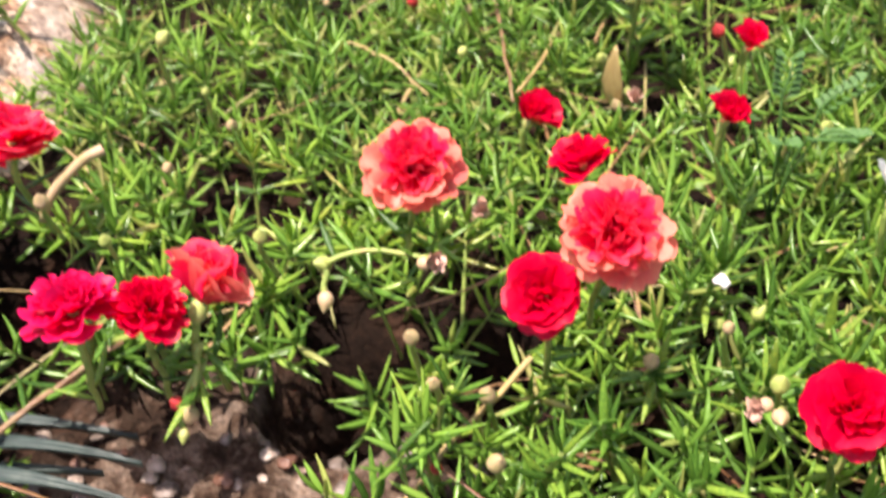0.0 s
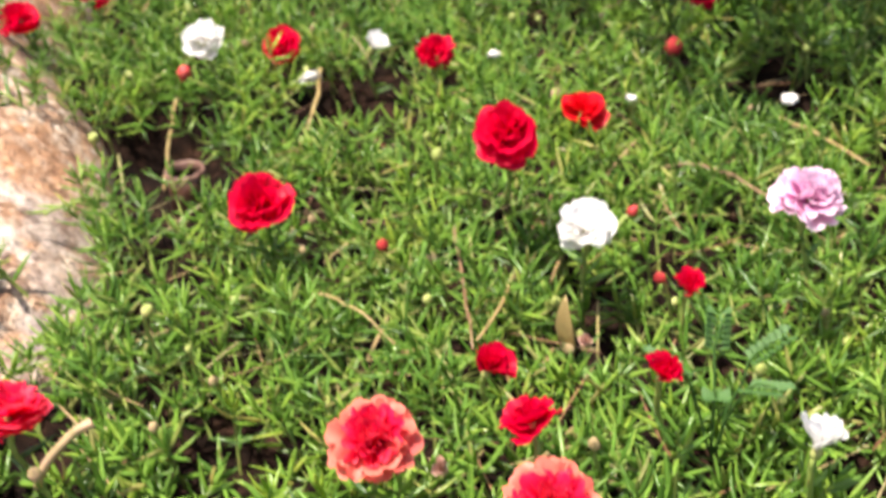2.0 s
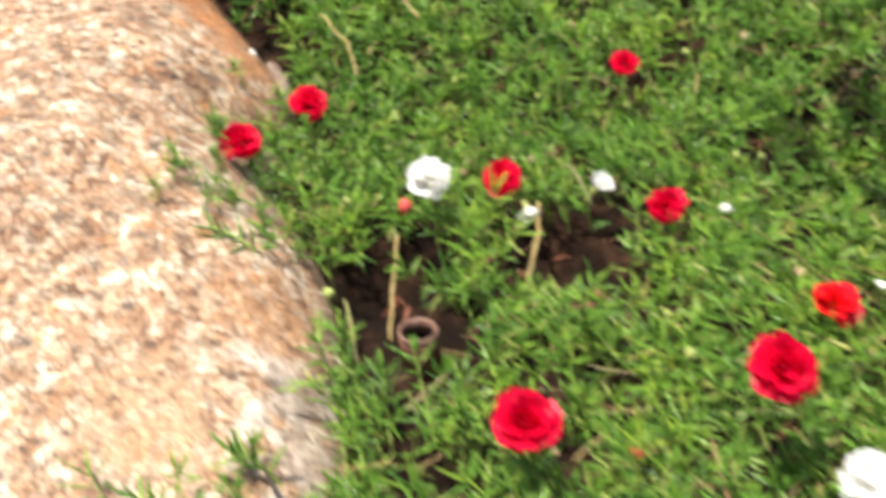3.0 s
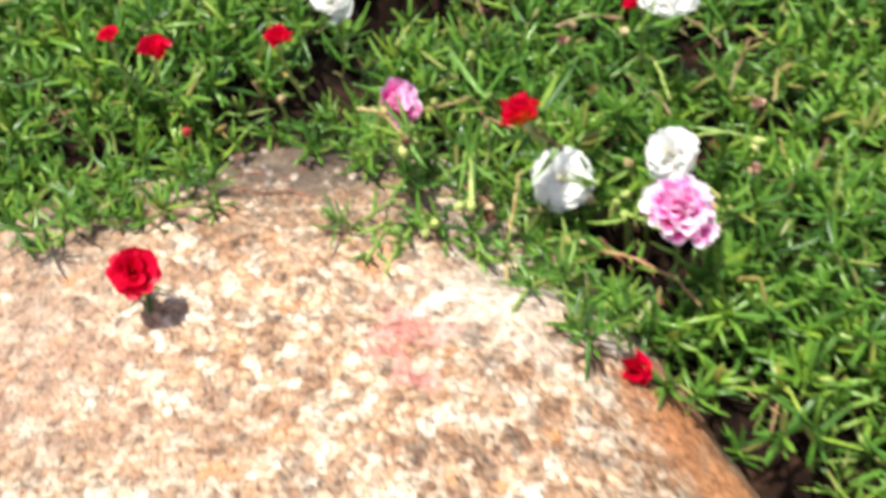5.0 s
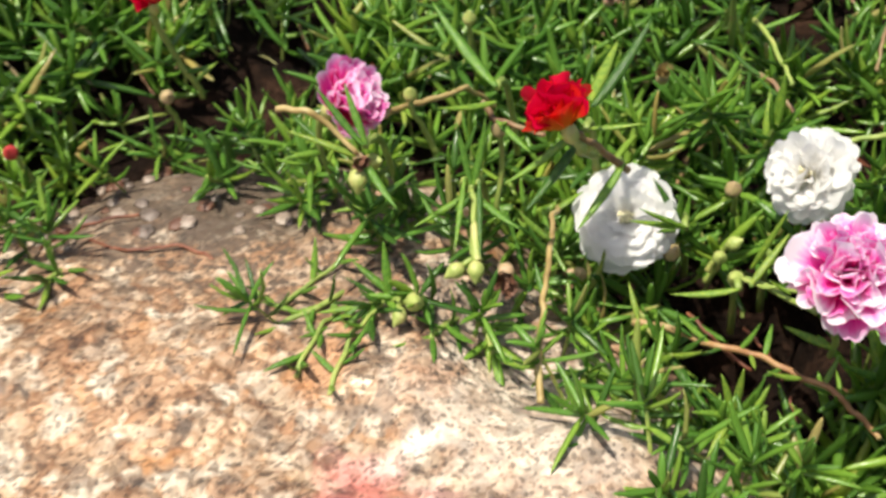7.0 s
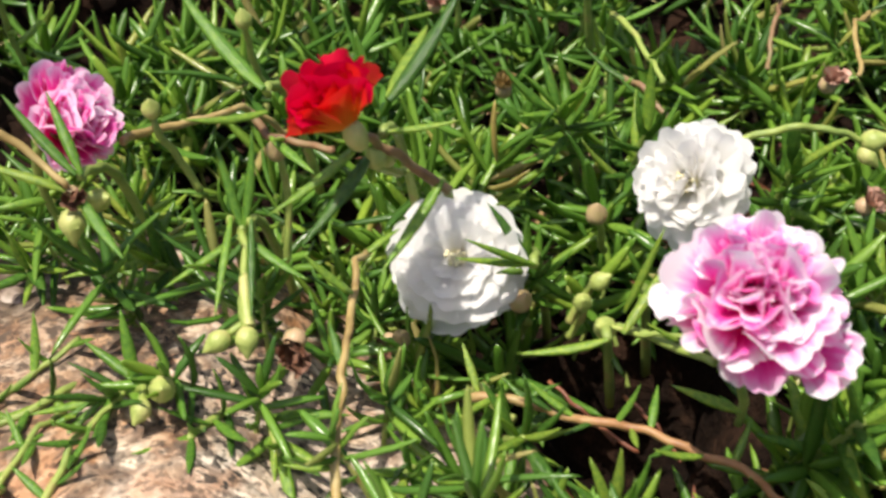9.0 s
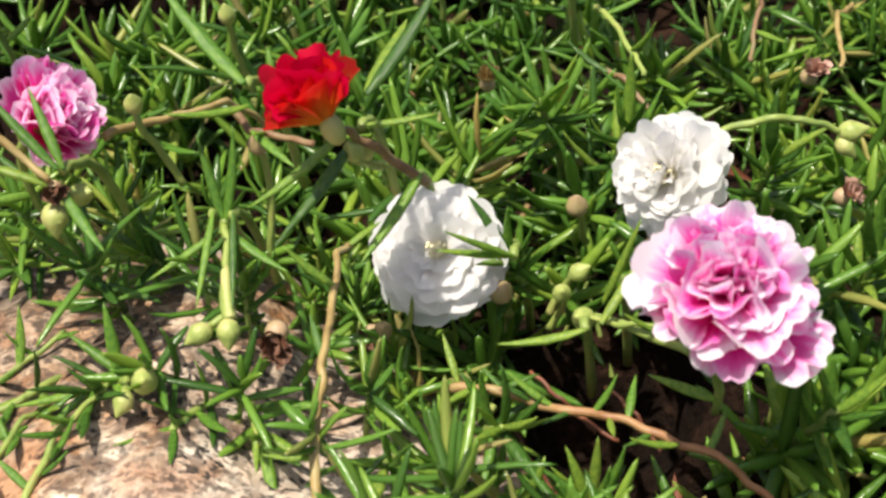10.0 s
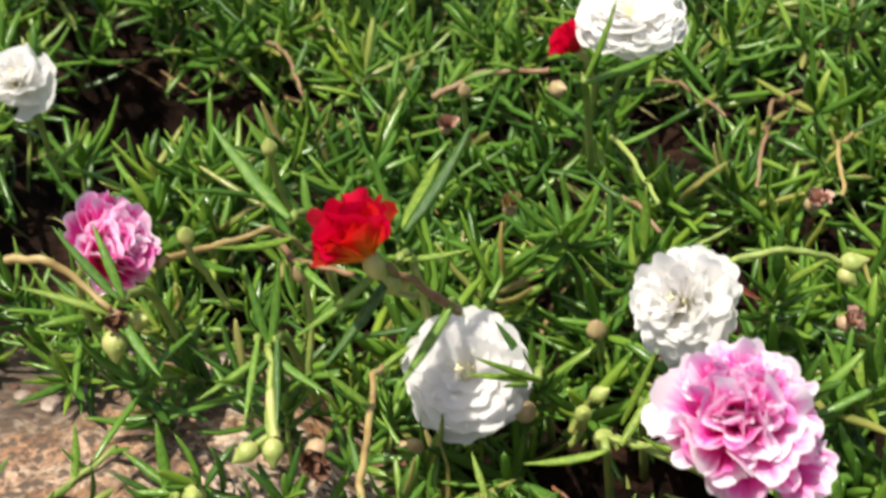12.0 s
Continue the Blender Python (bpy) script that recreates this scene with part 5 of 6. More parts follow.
trailing_stem(((-0.060, 0.602, 0.060), (-0.045, 0.588, 0.064), (-0.028, 0.571, 0.064), (-0.010, 0.552, 0.056)), 0.0012, M_STRAW, TAN, 0)
trailing_stem(((0.024, 0.665, 0.060), (0.025, 0.640, 0.063), (0.028, 0.590, 0.062), (0.031, 0.540, 0.058)), 0.0016, M_STEM, BROWN, 2)
trailing_stem(((0.055, 0.600, 0.060), (0.048, 0.570, 0.065), (0.033, 0.545, 0.060)), 0.0016, M_STRAW, TAN, 0)
trailing_stem(((-0.189, 0.905, 0.050), (-0.188, 0.860, 0.040), (-0.187, 0.810, 0.020)), 0.0019, M_STRAW, "pale tan stalk standing in a dark hollow", 0)
trailing_stem(((-0.080, 0.955, 0.045), (-0.081, 0.920, 0.038), (-0.089, 0.870, 0.022), (-0.098, 0.845, 0.015)), 0.0024, M_STRAW, "pale dry stalk standing in a dark hollow", 0)
trailing_stem(((-0.141, 0.452, 0.100), (-0.146, 0.449, 0.098), (-0.160, 0.444, 0.086), (-0.170, 0.441, 0.070)), 0.0036, M_BUD_PALE, "thick pale cut stalk leaning over the foliage", 0)
trailing_stem(((-0.235, 0.700, 0.070), (-0.215, 0.712, 0.068), (-0.19, 0.73, 0.060)), 0.0018, M_STEM_GREEN, "green stem lying over the rock's edge", 5)
trailing_stem(((-0.287, 1.215, 0.098), (-0.270, 1.180, 0.095), (-0.255, 1.160, 0.090), (-0.242, 1.115, 0.080)), 0.0018, M_STRAW, TAN, 3)
trailing_stem(((-0.240, 1.300, 0.115), (-0.232, 1.260, 0.110), (-0.210, 1.210, 0.100), (-0.19, 1.18, 0.090)), 0.0018, M_STRAW, TAN, 3)
trailing_stem(((0.16, 0.72, 0.06), (0.19, 0.70, 0.065), (0.22, 0.66, 0.06)), 0.0018, M_STEM, BROWN, 2)
trailing_stem(((0.245, 0.79, 0.055), (0.26, 0.75, 0.062), (0.285, 0.70, 0.06)), 0.0018, M_STRAW, TAN, 1)

root_mat = stem_material("weathered_root", [(0.3, (0.09, 0.06, 0.045)), (0.5, (0.18, 0.13, 0.10)), (0.75, (0.30, 0.24, 0.20))])
root_base = base_empty("dead_root", (-0.348, 1.222, 0.025))
part("stem", tube_mesh("root", [(0, 0, 0), (0.014, -0.030, 0.004), (0.026, -0.062, 0.002), (0.034, -0.100, -0.014)], 0.005, 0.008, 10), root_mat, root_base)
tagged(root_base, "grey weathered root lying along the rock", "root")

LIFT = Vector((-0.0005, -0.0035, 0.0035))
for a, b in (((-0.5560, 1.403, 0.166), (-0.5575, 1.3720, 0.158)), ((-0.5505, 1.403, 0.165), (-0.5485, 1.374, 0.156))):
    root = base_empty("moss_rose_shoot", a)
    add_leaf(root, (0, 0, 0), Vector(b) - Vector(a), 0.034, 0.42, 1)
    part("stem", tube_mesh("stem", [(0.002, 0.012, -0.03), (0, 0.004, -0.008), (0, 0, 0)], 0.0014, 0.0012), M_STEM_GREEN, root)
    tagged(root, "single narrow dark leaf beside a hanging bud stalk", "plant", "moss rose shoots")
# single leaves that cross the blooms belong to shoots behind them
def crossing_shoot(root_at, leaves):
    """A shoot whose leaves run between given ends."""
    root = base_empty("moss_rose_shoot", root_at)
    o = Vector(root_at)
    part("stem", tube_mesh("stem", [(0.004, 0.034, -0.06), (0.002, 0.020, -0.014), (0, 0, 0)], 0.0016, 0.0014), M_STEM_GREEN, root)
    for a, b in leaves:
        a, b = Vector(a) + LIFT * 0.5, Vector(b) + LIFT
        add_leaf(root, a - o, b - a, (b - a).length * 1.05, 0.68 if (b - a).length > 0.025 else 0.8, random.randrange(4))
    tagged(root, "shoot whose long fleshy leaves cross the blooms", "plant", "moss rose shoots")


crossing_shoot((-0.4981, 1.4036, 0.170), (((-0.4960, 1.4030, 0.1735), (-0.5110, 1.3800, 0.1600)),))
crossing_shoot((-0.4721, 1.3994, 0.145), (((-0.4721, 1.3994, 0.145), (-0.4902, 1.3914, 0.1604)), ((-0.4721, 1.3994, 0.145), (-0.4930, 1.3940, 0.152))))
crossing_shoot((-0.5900, 1.3930, 0.190), (((-0.5901, 1.3926, 0.1907), (-0.6079, 1.4064, 0.2042)), ((-0.5894, 1.3945, 0.1893), (-0.5972, 1.4105, 0.2034)), ((-0.5915, 1.391, 0.186), (-0.6150, 1.394, 0.197)), ((-0.590, 1.390, 0.186), (-0.578, 1.376, 0.172))))
crossing_shoot((-0.5100, 1.3975, 0.194), (((-0.5139, 1.3946, 0.1949), (-0.5353, 1.3823, 0.1774)), ((-0.5090, 1.3981, 0.1939), (-0.4900, 1.4026, 0.1897)), ((-0.5077, 1.4030, 0.2000), (-0.4861, 1.4360, 0.2061)), ((-0.5087, 1.4120, 0.1951), (-0.4982, 1.4509, 0.1924)), ((-0.5125, 1.396, 0.190), (-0.5290, 1.372, 0.176))))
crossing_shoot((-0.5435, 1.4228, 0.194), (((-0.5435, 1.4228, 0.1941), (-0.5695, 1.4557, 0.2010)), ((-0.5440, 1.424, 0.186), (-0.5640, 1.412, 0.186)), ((-0.5436, 1.420, 0.180), (-0.5300, 1.405, 0.176))))
crossing_shoot((-0.4547, 1.3675, 0.1445), (((-0.4547, 1.3675, 0.1445), (-0.4750, 1.3712, 0.1324)), ((-0.450, 1.372, 0.142), (-0.436, 1.386, 0.154))))
crossing_shoot((-0.4465, 1.5190, 0.182), (((-0.4462, 1.5180, 0.1830), (-0.4315, 1.5245, 0.2075)), ((-0.446, 1.518, 0.181), (-0.415, 1.540, 0.178))))
crossing_shoot((-0.4420, 1.3800, 0.145), (((-0.4480, 1.3850, 0.138), (-0.4370, 1.3870, 0.164)),))
crossing_shoot((-0.5535, 1.4020, 0.162), (((-0.5530, 1.402, 0.160), (-0.5740, 1.392, 0.150)), ((-0.5530, 1.402, 0.160), (-0.5350, 1.388, 0.150)), ((-0.5530, 1.404, 0.160), (-0.5590, 1.420, 0.178)), ((-0.5530, 1.404, 0.160), (-0.5450, 1.420, 0.180))))

# fuller shoots near the walk's end and on the rock
shoot(((-0.575, 1.435, 0.105), (-0.580, 1.426, 0.125), (-0.5862, 1.4168, 0.1413)), 16, 0.025)
shoot(((-0.450, 1.490, 0.100), (-0.455, 1.480, 0.130), (-0.4602, 1.4709, 0.1509)), 22, 0.026)
shoot(((-0.44, 1.475, 0.10), (-0.436, 1.462, 0.128), (-0.433, 1.455, 0.150)), 18, 0.024)
shoot(((-0.395, 1.455, 0.10), (-0.392, 1.446, 0.125), (-0.390, 1.438, 0.145)), 18, 0.023)
shoot(((-0.375, 1.405, 0.10), (-0.374, 1.395, 0.125), (-0.372, 1.388, 0.148)), 18, 0.023)
shoot(((-0.405, 1.365, 0.09), (-0.400, 1.350, 0.115), (-0.395, 1.338, 0.140)), 18, 0.023)
shoot(((-0.475, 1.420, 0.10), (-0.474, 1.414, 0.120), (-0.473, 1.408, 0.138)), 14, 0.021)
shoot(((-0.600, 1.382, 0.128), (-0.607, 1.366, 0.136), (-0.6295, 1.3503, 0.133)), 9, 0.020)
shoot(((-0.575, 1.380, 0.125), (-0.584, 1.370, 0.135), (-0.5905, 1.3594, 0.140)), 12, 0.021)
shoot(((-0.555, 1.375, 0.120), (-0.560, 1.362, 0.130), (-0.566, 1.350, 0.134)), 9, 0.020)
shoot(((-0.552, 1.378, 0.118), (-0.547, 1.362, 0.126), (-0.543, 1.350, 0.126)), 9, 0.021)
shoot(((-0.505, 1.360, 0.105), (-0.507, 1.350, 0.118), (-0.510, 1.340, 0.126)), 12, 0.020)
shoot(((-0.485, 1.368, 0.105), (-0.482, 1.358, 0.118), (-0.478, 1.348, 0.130)), 14, 0.021)
shoot(((-0.455, 1.345, 0.100), (-0.457, 1.333, 0.115), (-0.459, 1.322, 0.128)), 14, 0.022)
shoot(((-0.47, 1.31, 0.085), (-0.475, 1.302, 0.105), (-0.482, 1.295, 0.115)), 12, 0.021)
shoot(((-0.50, 1.335, 0.10), (-0.508, 1.325, 0.115), (-0.520, 1.318, 0.124)), 11, 0.021)
shoot(((-0.745, 1.415, 0.125), (-0.751, 1.402, 0.137), (-0.758, 1.389, 0.142)), 13, 0.021)
shoot(((-0.735, 1.385, 0.125), (-0.740, 1.368, 0.134), (-0.7447, 1.350, 0.134)), 10, 0.021)
shoot(((-0.715, 1.395, 0.125), (-0.718, 1.382, 0.134), (-0.7201, 1.371, 0.138)), 9, 0.020)
shoot(((-0.78, 1.40, 0.12), (-0.785, 1.385, 0.135), (-0.795, 1.37, 0.140)), 13, 0.021)
shoot(((-0.80, 1.37, 0.12), (-0.810, 1.350, 0.135), (-0.825, 1.335, 0.138)), 13, 0.021)
shoot(((-0.76, 1.33, 0.13), (-0.748, 1.305, 0.140), (-0.738, 1.288, 0.150)), 9, 0.020)
shoot(((-0.635, 1.452, 0.11), (-0.630, 1.435, 0.128), (-0.626, 1.420, 0.138)), 13, 0.022)
shoot(((-0.665, 1.475, 0.10), (-0.668, 1.455, 0.120), (-0.672, 1.440, 0.134)), 13, 0.022)
shoot(((-0.45, 1.275, 0.085), (-0.455, 1.262, 0.100), (-0.462, 1.252, 0.108)), 10, 0.019)
shoot(((-0.42, 1.285, 0.080), (-0.425, 1.275, 0.098), (-0.430, 1.265, 0.110)), 13, 0.021)
shoot(((-0.262, 0.835, 0.040), (-0.285, 0.838, 0.068), (-0.312, 0.842, 0.084)), 14, 0.022)
shoot(((-0.230, 0.640, 0.020), (-0.243, 0.638, 0.048), (-0.258, 0.634, 0.062)), 12, 0.021)
shoot(((-0.270, 0.580, 0.030), (-0.285, 0.584, 0.056), (-0.300, 0.588, 0.072)), 12, 0.021)
shoot(((0.075, 0.352, 0.03), (0.074, 0.345, 0.048), (0.072, 0.339, 0.056)), 10, 0.021)
shoot(((-0.025, 0.310, 0.015), (-0.026, 0.306, 0.028), (-0.028, 0.300, 0.036)), 8, 0.022)
shoot(((-0.088, 0.375, 0.02), (-0.089, 0.362, 0.050), (-0.092, 0.347, 0.045)), 10, 0.021)
shoot(((-0.005, 0.352, 0.01), (-0.002, 0.345, 0.035), (0.002, 0.338, 0.052)), 14, 0.021)
shoot(((0.030, 0.315, 0.01), (0.034, 0.310, 0.035), (0.038, 0.304, 0.055)), 16, 0.021)
shoot(((0.075, 0.300, 0.01), (0.078, 0.295, 0.035), (0.082, 0.290, 0.055)), 16, 0.021)
shoot(((0.060, 0.330, 0.01), (0.056, 0.322, 0.035), (0.052, 0.316, 0.055)), 16, 0.021)
shoot(((0.105, 0.345, 0.01), (0.108, 0.338, 0.035), (0.112, 0.330, 0.060)), 16, 0.021)
shoot(((0.130, 0.365, 0.01), (0.132, 0.358, 0.035), (0.135, 0.350, 0.062)), 16, 0.021)
shoot(((0.100, 0.405, 0.01), (0.102, 0.398, 0.038), (0.104, 0.390, 0.062)), 18, 0.021)
shoot(((-0.115, 0.395, 0.01), (-0.118, 0.390, 0.035), (-0.122, 0.384, 0.055)), 14, 0.021)

# feathery weed by a small red flower
weed = base_empty("weed", (0.142, 0.470, 0.02))
for k, (dx, dy, dz) in enumerate(((-0.030, -0.012, 0.072), (0.022, -0.030, 0.062), (0.032, 0.004, 0.066), (-0.006, -0.030, 0.060), (0.004, 0.016, 0.072))):
    tip = Vector((dx, dy, dz))
    mid = tip * 0.5 + Vector((0, 0, 0.022))
    frond = part("frond", tube_mesh("rib", [(0, 0, 0), mid, tip], 0.0008, 0.0005, 5), M_WEED, weed)
    for i in range(7):
        f = 0.35 + 0.65 * i / 6
        p = (mid * (1 - (f - 0.35) / 0.65) + tip * ((f - 0.35) / 0.65))
        along = (tip - mid).normalized()
        side = along.cross(Vector((0, 0, 1))).normalized()
        for sgn in (-1, 1):
            me = petal_set(0.6, 0.0, M_WEED)[0]
            q = (side * sgn + along * 0.35 + Vector((0, 0, 0.1))).normalized().to_track_quat("Y", "Z")
            place(mesh_part("leaflet", me, M_WEED, frond), Matrix.Translation(p) @ q.to_matrix().to_4x4() @ Matrix.Diagonal((0.0068, 0.0068, 0.003, 1)))
tagged(weed, "small weed with feathery dark green leaflets", "weed")


# dark strap leaves by the bare soil
def strap_leaf(a, b, width, sag, label):
    a, b = Vector(a), Vector(b)
    bm = bmesh.new()
    side = (b - a).cross(Vector((0, 0, 1))).normalized()
    rows = []
    n = 14
    for i in range(n + 1):
        f = i / n
        c = a.lerp(b, f) + Vector((0, 0, sag * 4 * f * (1 - f)))
        w = width * (0.75 + 0.25 * math.sin(math.pi * min(1, f * 1.2))) * (1 - max(0, f - 0.55) / 0.45 * 0.96)
        rows.append([bm.verts.new(c + side * w * u + Vector((0, 0, -0.0028 * (1 - abs(u)) + h))) for u, h in ((-1, 0), (-0.5, 0), (0, 0), (0.5, 0), (1, 0), (0.5, -0.0012), (0, -0.0014), (-0.5, -0.0012))])
    for r0, r1 in zip(rows, rows[1:]):
        for k in range(8):
            bm.faces.new((r0[k], r0[(k + 1) % 8], r1[(k + 1) % 8], r1[k]))
    bm.faces.new(rows[0])
    bm.faces.new(rows[-1][::-1])
    bmesh.ops.recalc_face_normals(bm, faces=bm.faces)
    return tagged(part("strap_leaf", bm, M_BLADE), label, "leaf", "strap leaves")


STRAP = "long dark blue-green strap leaf arching over bare soil"
for a, b, width, sag in (((-0.230, 0.352, 0.010), (-0.110, 0.324, 0.034), 0.0036, 0.010), ((-0.230, 0.340, 0.008), (-0.107, 0.309, 0.028), 0.0040, 0.012),
                         ((-0.230, 0.322, 0.006), (-0.125, 0.300, 0.022), 0.0042, 0.010), ((-0.240, 0.372, 0.010), (-0.120, 0.352, 0.018), 0.0032, 0.006),
                         ((-0.235, 0.330, 0.006), (-0.140, 0.290, 0.020), 0.0042, 0.014), ((-0.238, 0.345, 0.006), (-0.128, 0.331, 0.022), 0.0030, 0.004)):
    strap_leaf(a, b, width, sag, STRAP)

# hollow cane stub, dead leaf, scraps
cane = base_empty("cane_stub", (-0.163, 0.786, 0.0))
bm = bmesh.new()
prof = ((0.0134, -0.012), (0.0136, 0.020), (0.0138, 0.0292), (0.0121, 0.0292))
rows = [[bm.verts.new((r * math.cos(a) * (1 + 0.05 * noise.noise((a, h * 90, 0))), r * math.sin(a), h + 0.0015 * noise.noise((math.cos(a) * 2, math.sin(a) * 2, h * 40))))
         for a in [2 * math.pi * k / 28 for k in range(28)]] for r, h in prof]
for r0, r1 in zip(rows, rows[1:]):
    for k in range(28):
        bm.faces.new((r0[k], r0[(k + 1) % 28], r1[(k + 1) % 28], r1[k]))
bm.faces.new(rows[0][::-1])
part("tube", bm, M_CANE, cane)
# inner wall in the near-black soil colour, for the shade down the cane
bm = bmesh.new()
rows = [[bm.verts.new((r * math.cos(a), r * math.sin(a), h)) for a in [2 * math.pi * k / 28 for k in range(28)]] for r, h in ((0.0121, 0.0275), (0.0112, 0.024), (0.0108, 0.012))]
for r0, r1 in zip(rows, rows[1:]):
    for k in range(28):
        bm.faces.new((r0[k], r1[k], r1[(k + 1) % 28], r0[(k + 1) % 28]))
bm.faces.new(rows[-1])
part("shaded_bore", bm, M_SOIL, cane, "inside of the cane, coloured dark for the shade down its shaft")
bm = bmesh.new()
rows = [[bm.verts.new((r * math.cos(a), r * math.sin(a), h + 0.0010 * noise.noise((math.cos(a) * 2, math.sin(a) * 2, 7.0)))) for a in [2 * math.pi * k / 28 for k in range(28)]]
        for r, h in ((0.0139, 0.0285), (0.0143, 0.0305), (0.0138, 0.0325), (0.0126, 0.0325), (0.0120, 0.0305), (0.0119, 0.0270))]
for r0, r1 in zip(rows, rows[1:]):
    for k in range(28):
        bm.faces.new((r0[k], r0[(k + 1) % 28], r1[(k + 1) % 28], r1[k]))
part("rim", bm, stem_material("cane_rim", [(0.3, (0.12, 0.060, 0.040)), (0.55, (0.21, 0.115, 0.080)), (0.8, (0.30, 0.18, 0.13))]), cane, "paler weathered rim of the cane")
tagged(cane, "short brown hollow cane stub standing in the soil", "cane stub")


def dead_leaf(at, axis, size, mat, label, width=0.55):
    me = petal_shape(width, 0.10, 0.02, 0.5, int(size * 1e5))
    ob = mesh_part("dead_leaf", me, mat)
    place(ob, frame_from(at, axis, random.uniform(0, 6.28), size))
    return tagged(ob, label, "dead leaf", "dead leaves")


upright = mesh_part("dead_leaf", leaf_shape(0.35), M_STRAW)
place(upright, Matrix.Translation((0.082, 0.548, 0.030)) @ Vector((-0.25, -0.2, 0.95)).to_track_quat("Y", "Z").to_matrix().to_4x4() @ Matrix.Diagonal((0.085, 0.036, 0.030, 1)))
tagged(upright, "curled tan dead leaf standing in the foliage", "dead leaf", "dead leaves")


def litter_leaf(x, y, size):
    dead_leaf((x, y, top_z(x, y) + 0.004), (random.uniform(-0.4, 0.4), random.uniform(-0.7, 0.1), 0.8), size, M_LITTER, "reddish-brown dead leaf lying on dark soil", 0.3)


litter_leaf(-0.205, 0.880, 0.022)
litter_leaf(-0.185, 0.858, 0.018)
litter_leaf(-0.080, 0.905, 0.020)
litter_leaf(-0.060, 0.885, 0.024)
litter_leaf(-0.045, 0.862, 0.020)
litter_leaf(-0.022, 0.852, 0.022)
litter_leaf(-0.030, 0.880, 0.018)
litter_leaf(-0.095, 0.925, 0.020)
litter_leaf(-0.640, 1.620, 0.022)
litter_leaf(-0.665, 1.650, 0.024)
litter_leaf(-0.655, 1.665, 0.020)
litter_leaf(-0.545, 1.520, 0.018)
litter_leaf(-0.160, 0.810, 0.016)
litter_leaf(-0.50, 1.392, 0.016)
litter_leaf(-0.072, 0.935, 0.018)
litter_leaf(-0.40, 1.60, 0.018)
litter_leaf(-0.36, 1.575, 0.020)
litter_leaf(-0.345, 1.62, 0.022)
litter_leaf(-0.43, 1.625, 0.016)
litter_leaf(-0.40, 1.52, 0.016)
litter_leaf(-0.375, 1.51, 0.018)
litter_leaf(-0.37, 1.54, 0.02)
litter_leaf(-0.41, 1.56, 0.018)
litter_leaf(-0.35, 1.55, 0.016)
litter_leaf(-0.39, 1.575, 0.017)
litter_leaf(-0.60, 1.665, 0.02)
litter_leaf(-0.615, 1.63, 0.02)
litter_leaf(-0.64, 1.69, 0.024)
litter_leaf(-0.462, 1.372, 0.015)
litter_leaf(-0.448, 1.378, 0.013)
litter_leaf(-0.470, 1.362, 0.012)
litter_leaf(-0.455, 1.352, 0.016)
litter_leaf(-0.440, 1.362, 0.014)
litter_leaf(-0.428, 1.372, 0.013)
litter_leaf(-0.445, 1.342, 0.015)
litter_leaf(-0.43, 1.355, 0.012)


def stone(at, size, mat, name, label, category, group):
    bm = bmesh.new()
    bmesh.ops.create_icosphere(bm, subdivisions=3, radius=size)
    off = Vector(at) * 50
    for v in bm.verts:
        v.co *= 1 + 0.55 * noise.noise(v.co / size * 0.9 + off) + 0.3 * noise.noise(v.co / size * 2.3 + off) + 0.14 * noise.noise(v.co / size * 6 + off)
        v.co.z *= 0.55
    ob = part(name, bm, mat)
    ob.location = at
    return tagged(ob, label, category, group)


for x, y, r in ((-0.055, 0.352, 0.006), (-0.120, 0.372, 0.006), (-0.140, 0.362, 0.007), (-0.090, 0.322, 0.005), (-0.020, 0.345, 0.005), (-0.128, 0.330, 0.006)):
    stone((x, y, soil_z(x, y) - r * 0.15), r, M_SOIL, "soil_clod", "crumbly grey-brown clod on the bare soil", "clod", "soil clods")
M_CHIP = stem_material("stone_chip_tan", [(0.3, (0.14, 0.10, 0.075)), (0.5, (0.30, 0.235, 0.18)), (0.75, (0.46, 0.39, 0.32))])
M_EDGE = stem_material("edging_pink", [(0.3, (0.36, 0.24, 0.19)), (0.5, (0.52, 0.38, 0.31)), (0.75, (0.62, 0.50, 0.43))])
rnd_chip = random.Random(8)
for k in range(46):
    a, d = rnd_chip.uniform(0, 6.28), 0.085 * rnd_chip.random() ** 0.5
    x, y, r = -0.085 + 1.15 * d * math.cos(a), 0.342 + 0.5 * d * math.sin(a), rnd_chip.uniform(0.0016, 0.0048)
    mat, label = ((M_CHIP, "small pale tan stone chip on bare soil"), (M_PEBBLE, "small grey-brown pebble on bare soil"), (M_CANE, "small reddish-brown crumb of clay on bare soil"))[k % 3]
    stone((x, y, soil_z(x, y) + r * 0.25), r, mat, "stone_chip", label, "stone", "stone chips on the soil")
edge = stone((-0.082, 0.309, 0.004), 0.012, M_EDGE, "edging_stone", "pale pink edging stone at the foot of the bed", "stone", "")
edge.scale = (3.9, 0.9, 0.8)
for at, r in (((0.100, 0.372, 0.068), 0.0030), ((0.150, 0.800, 0.055), 0.0035), ((-0.287, 1.337, 0.108), 0.0040), ((0.06, 0.905, 0.05), 0.005), ((0.26, 0.80, 0.045), 0.005)):
    stone(at, r, M_WHITE_BIT, "fallen_petal", "small crumpled white fallen petal on the leaves", "petal", "fallen petals")
rnd_back = random.Random(14)
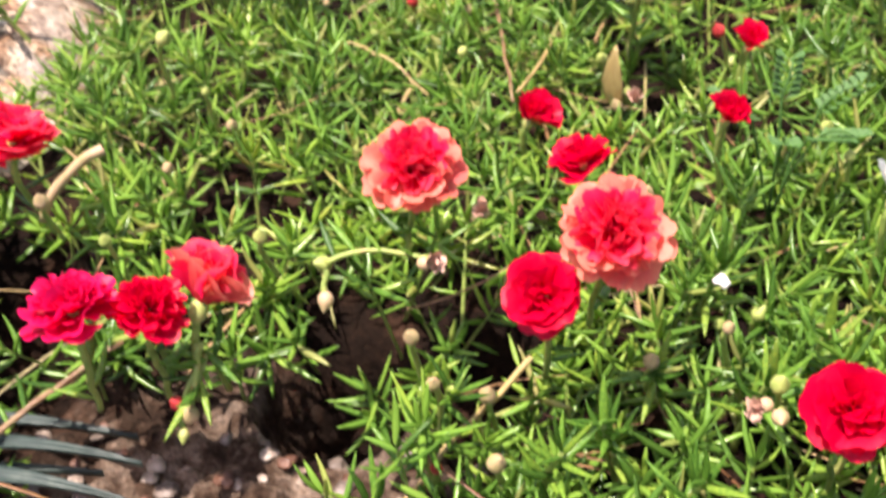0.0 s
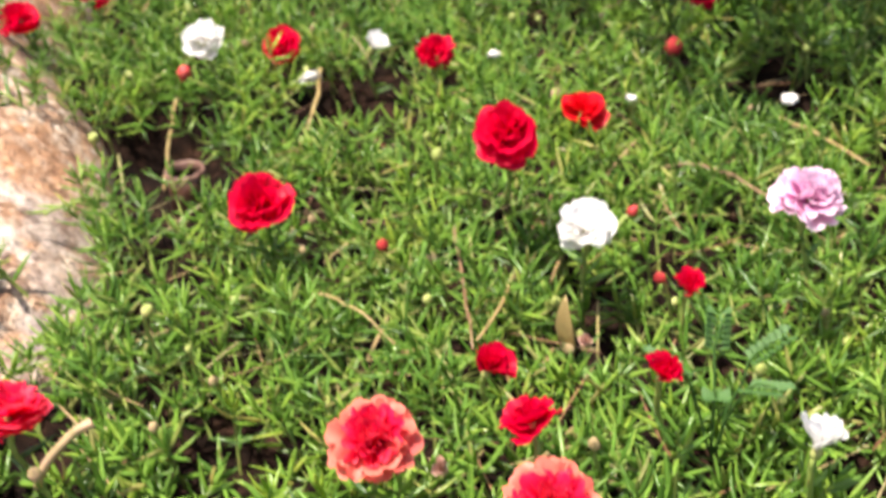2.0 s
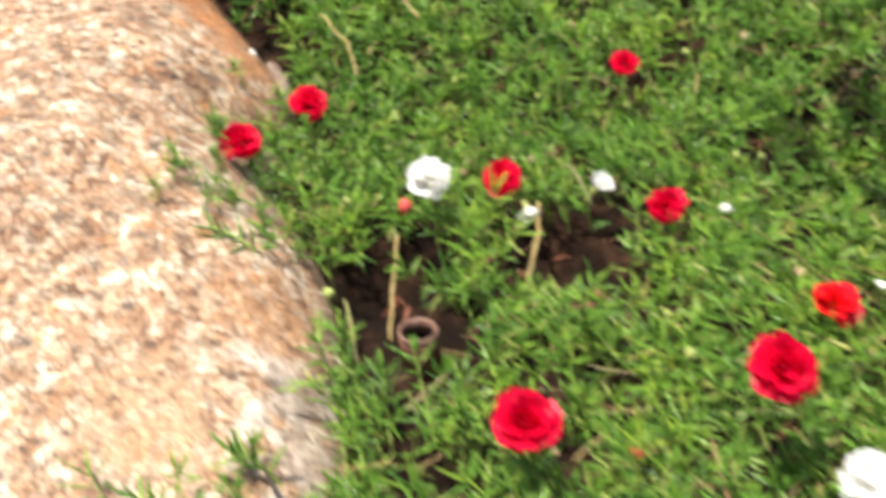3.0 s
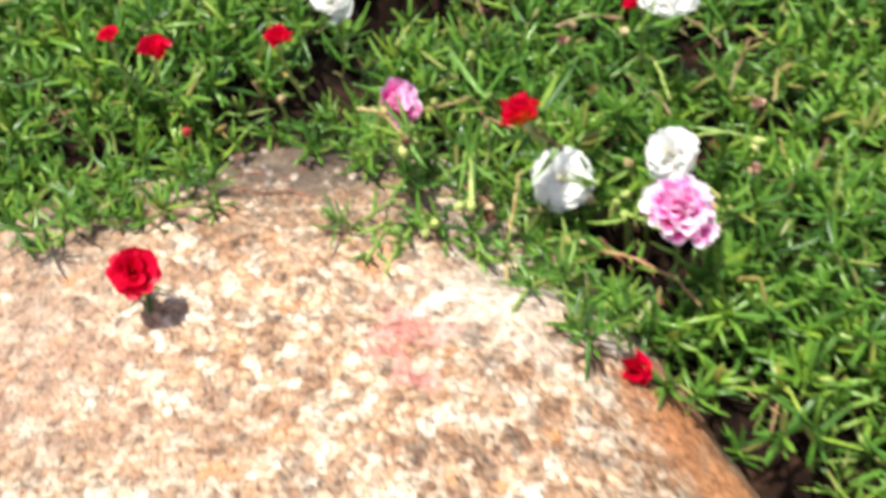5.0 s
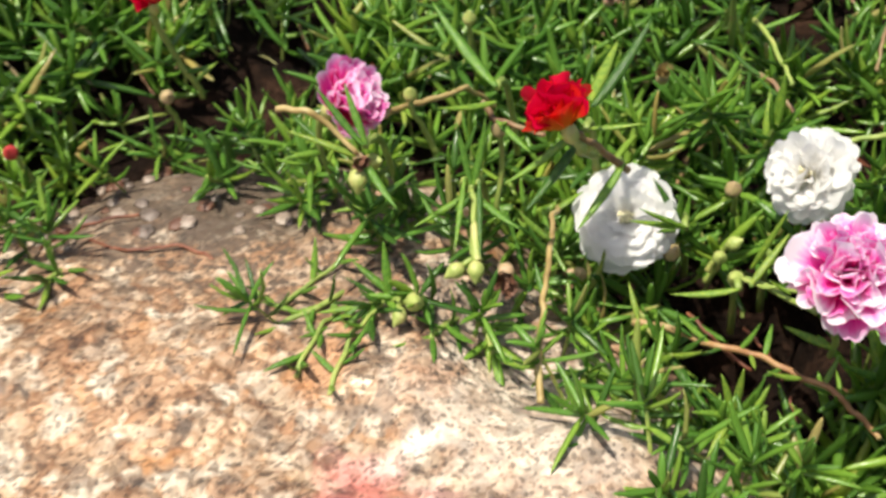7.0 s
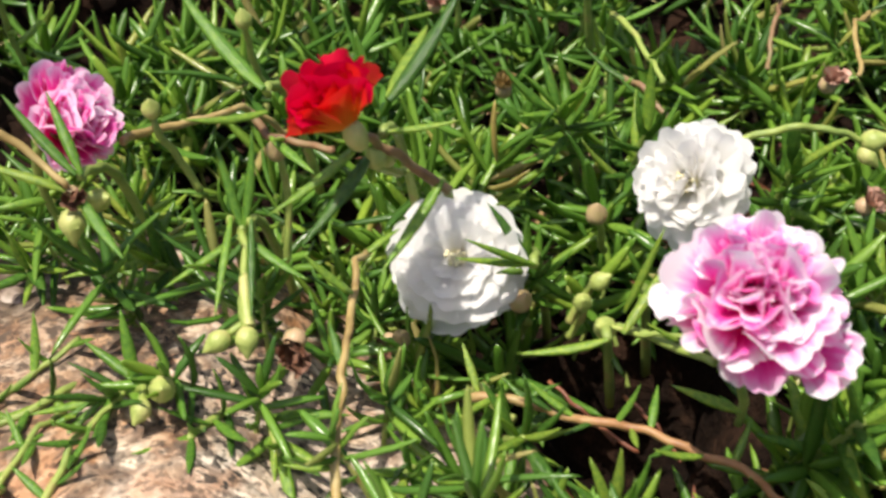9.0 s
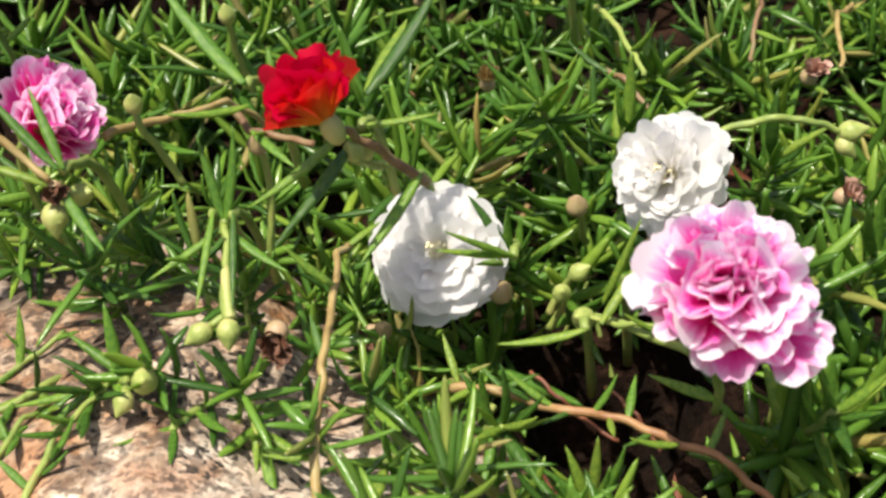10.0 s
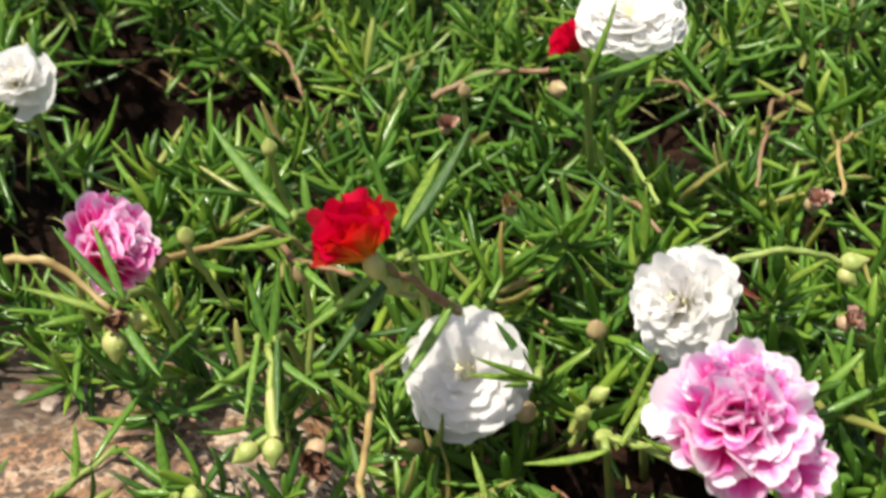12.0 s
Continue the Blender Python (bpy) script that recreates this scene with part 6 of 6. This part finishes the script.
for k in range(64):
    x, y = rnd_back.uniform(-0.775, -0.625), rnd_back.uniform(1.405, 1.475)
    r = rnd_back.uniform(0.0014, 0.0042)
    mat, label = ((M_CANE, "small reddish-brown pebble at the far end of the rock"), (M_CHIP, "small tan stone chip at the far end of the rock"), (M_PEBBLE, "small dark pebble at the far end of the rock"))[k % 3]
    stone((x, y, top_z(x, y) + r * 0.1), r, mat, "pebble", label, "stone", "pebbles behind the rock")
stone((-0.368, 1.206, 0.045), 0.011, M_WHITE_BIT, "stone_chip", "pale chip of stone at the foot of the rock", "stone", "")


# ---- unseen shrub beside the bed, added so that its shade falls on the far corner ----
def shrub(at, crown, radii, count, label):
    root = base_empty("shrub", at)
    o = Vector(at)
    rnd = random.Random(5)
    tips = [Vector(crown) + Vector((rnd.uniform(-0.6, 0.6) * radii[0], rnd.uniform(-0.6, 0.6) * radii[1], rnd.uniform(-0.3, 0.3) * radii[2])) for _ in range(6)]
    for tip in tips:
        mid = o.lerp(tip, 0.5) + Vector((rnd.uniform(-0.02, 0.02), rnd.uniform(-0.02, 0.02), 0.06))
        part("branch", tube_mesh("branch", [(0, 0, -0.02), mid - o, tip - o], 0.006, 0.002, 6), M_STEM, root)
    verts, faces = [], []
    shape = petal_shape(0.6, 0.03, 0.0, 0.3, 3, 7, 6)
    outline = [v.co.copy() for v in shape.vertices]
    polys = [tuple(p.vertices) for p in shape.polygons]
    bpy.data.meshes.remove(shape)
    for _ in range(count):
        while True:
            p = Vector([rnd.uniform(-1, 1) for _ in range(3)])
            if p.length < 1:
                break
        at_leaf = Vector((crown[0] + p.x * radii[0], crown[1] + p.y * radii[1], crown[2] + p.z * radii[2])) - o
        m = frame_from(at_leaf, (rnd.uniform(-0.7, 0.7), rnd.uniform(-0.7, 0.7), 1), rnd.uniform(0, 6.28), rnd.uniform(0.026, 0.042))
        first = len(verts)
        verts += [m @ v for v in outline]
        faces += [tuple(first + i for i in f) for f in polys]
    me = bpy.data.meshes.new("crown")
    me.from_pydata(verts, [], faces)
    mesh_part("crown", me, M_LEAF, root)
    return tagged(root, label, "shrub")


shrub((0.62, 1.10, 0.0), (0.23, 0.95, 0.36), (0.20, 0.18, 0.06), 230, "unseen leafy shrub added to shade the far corner of the bed")
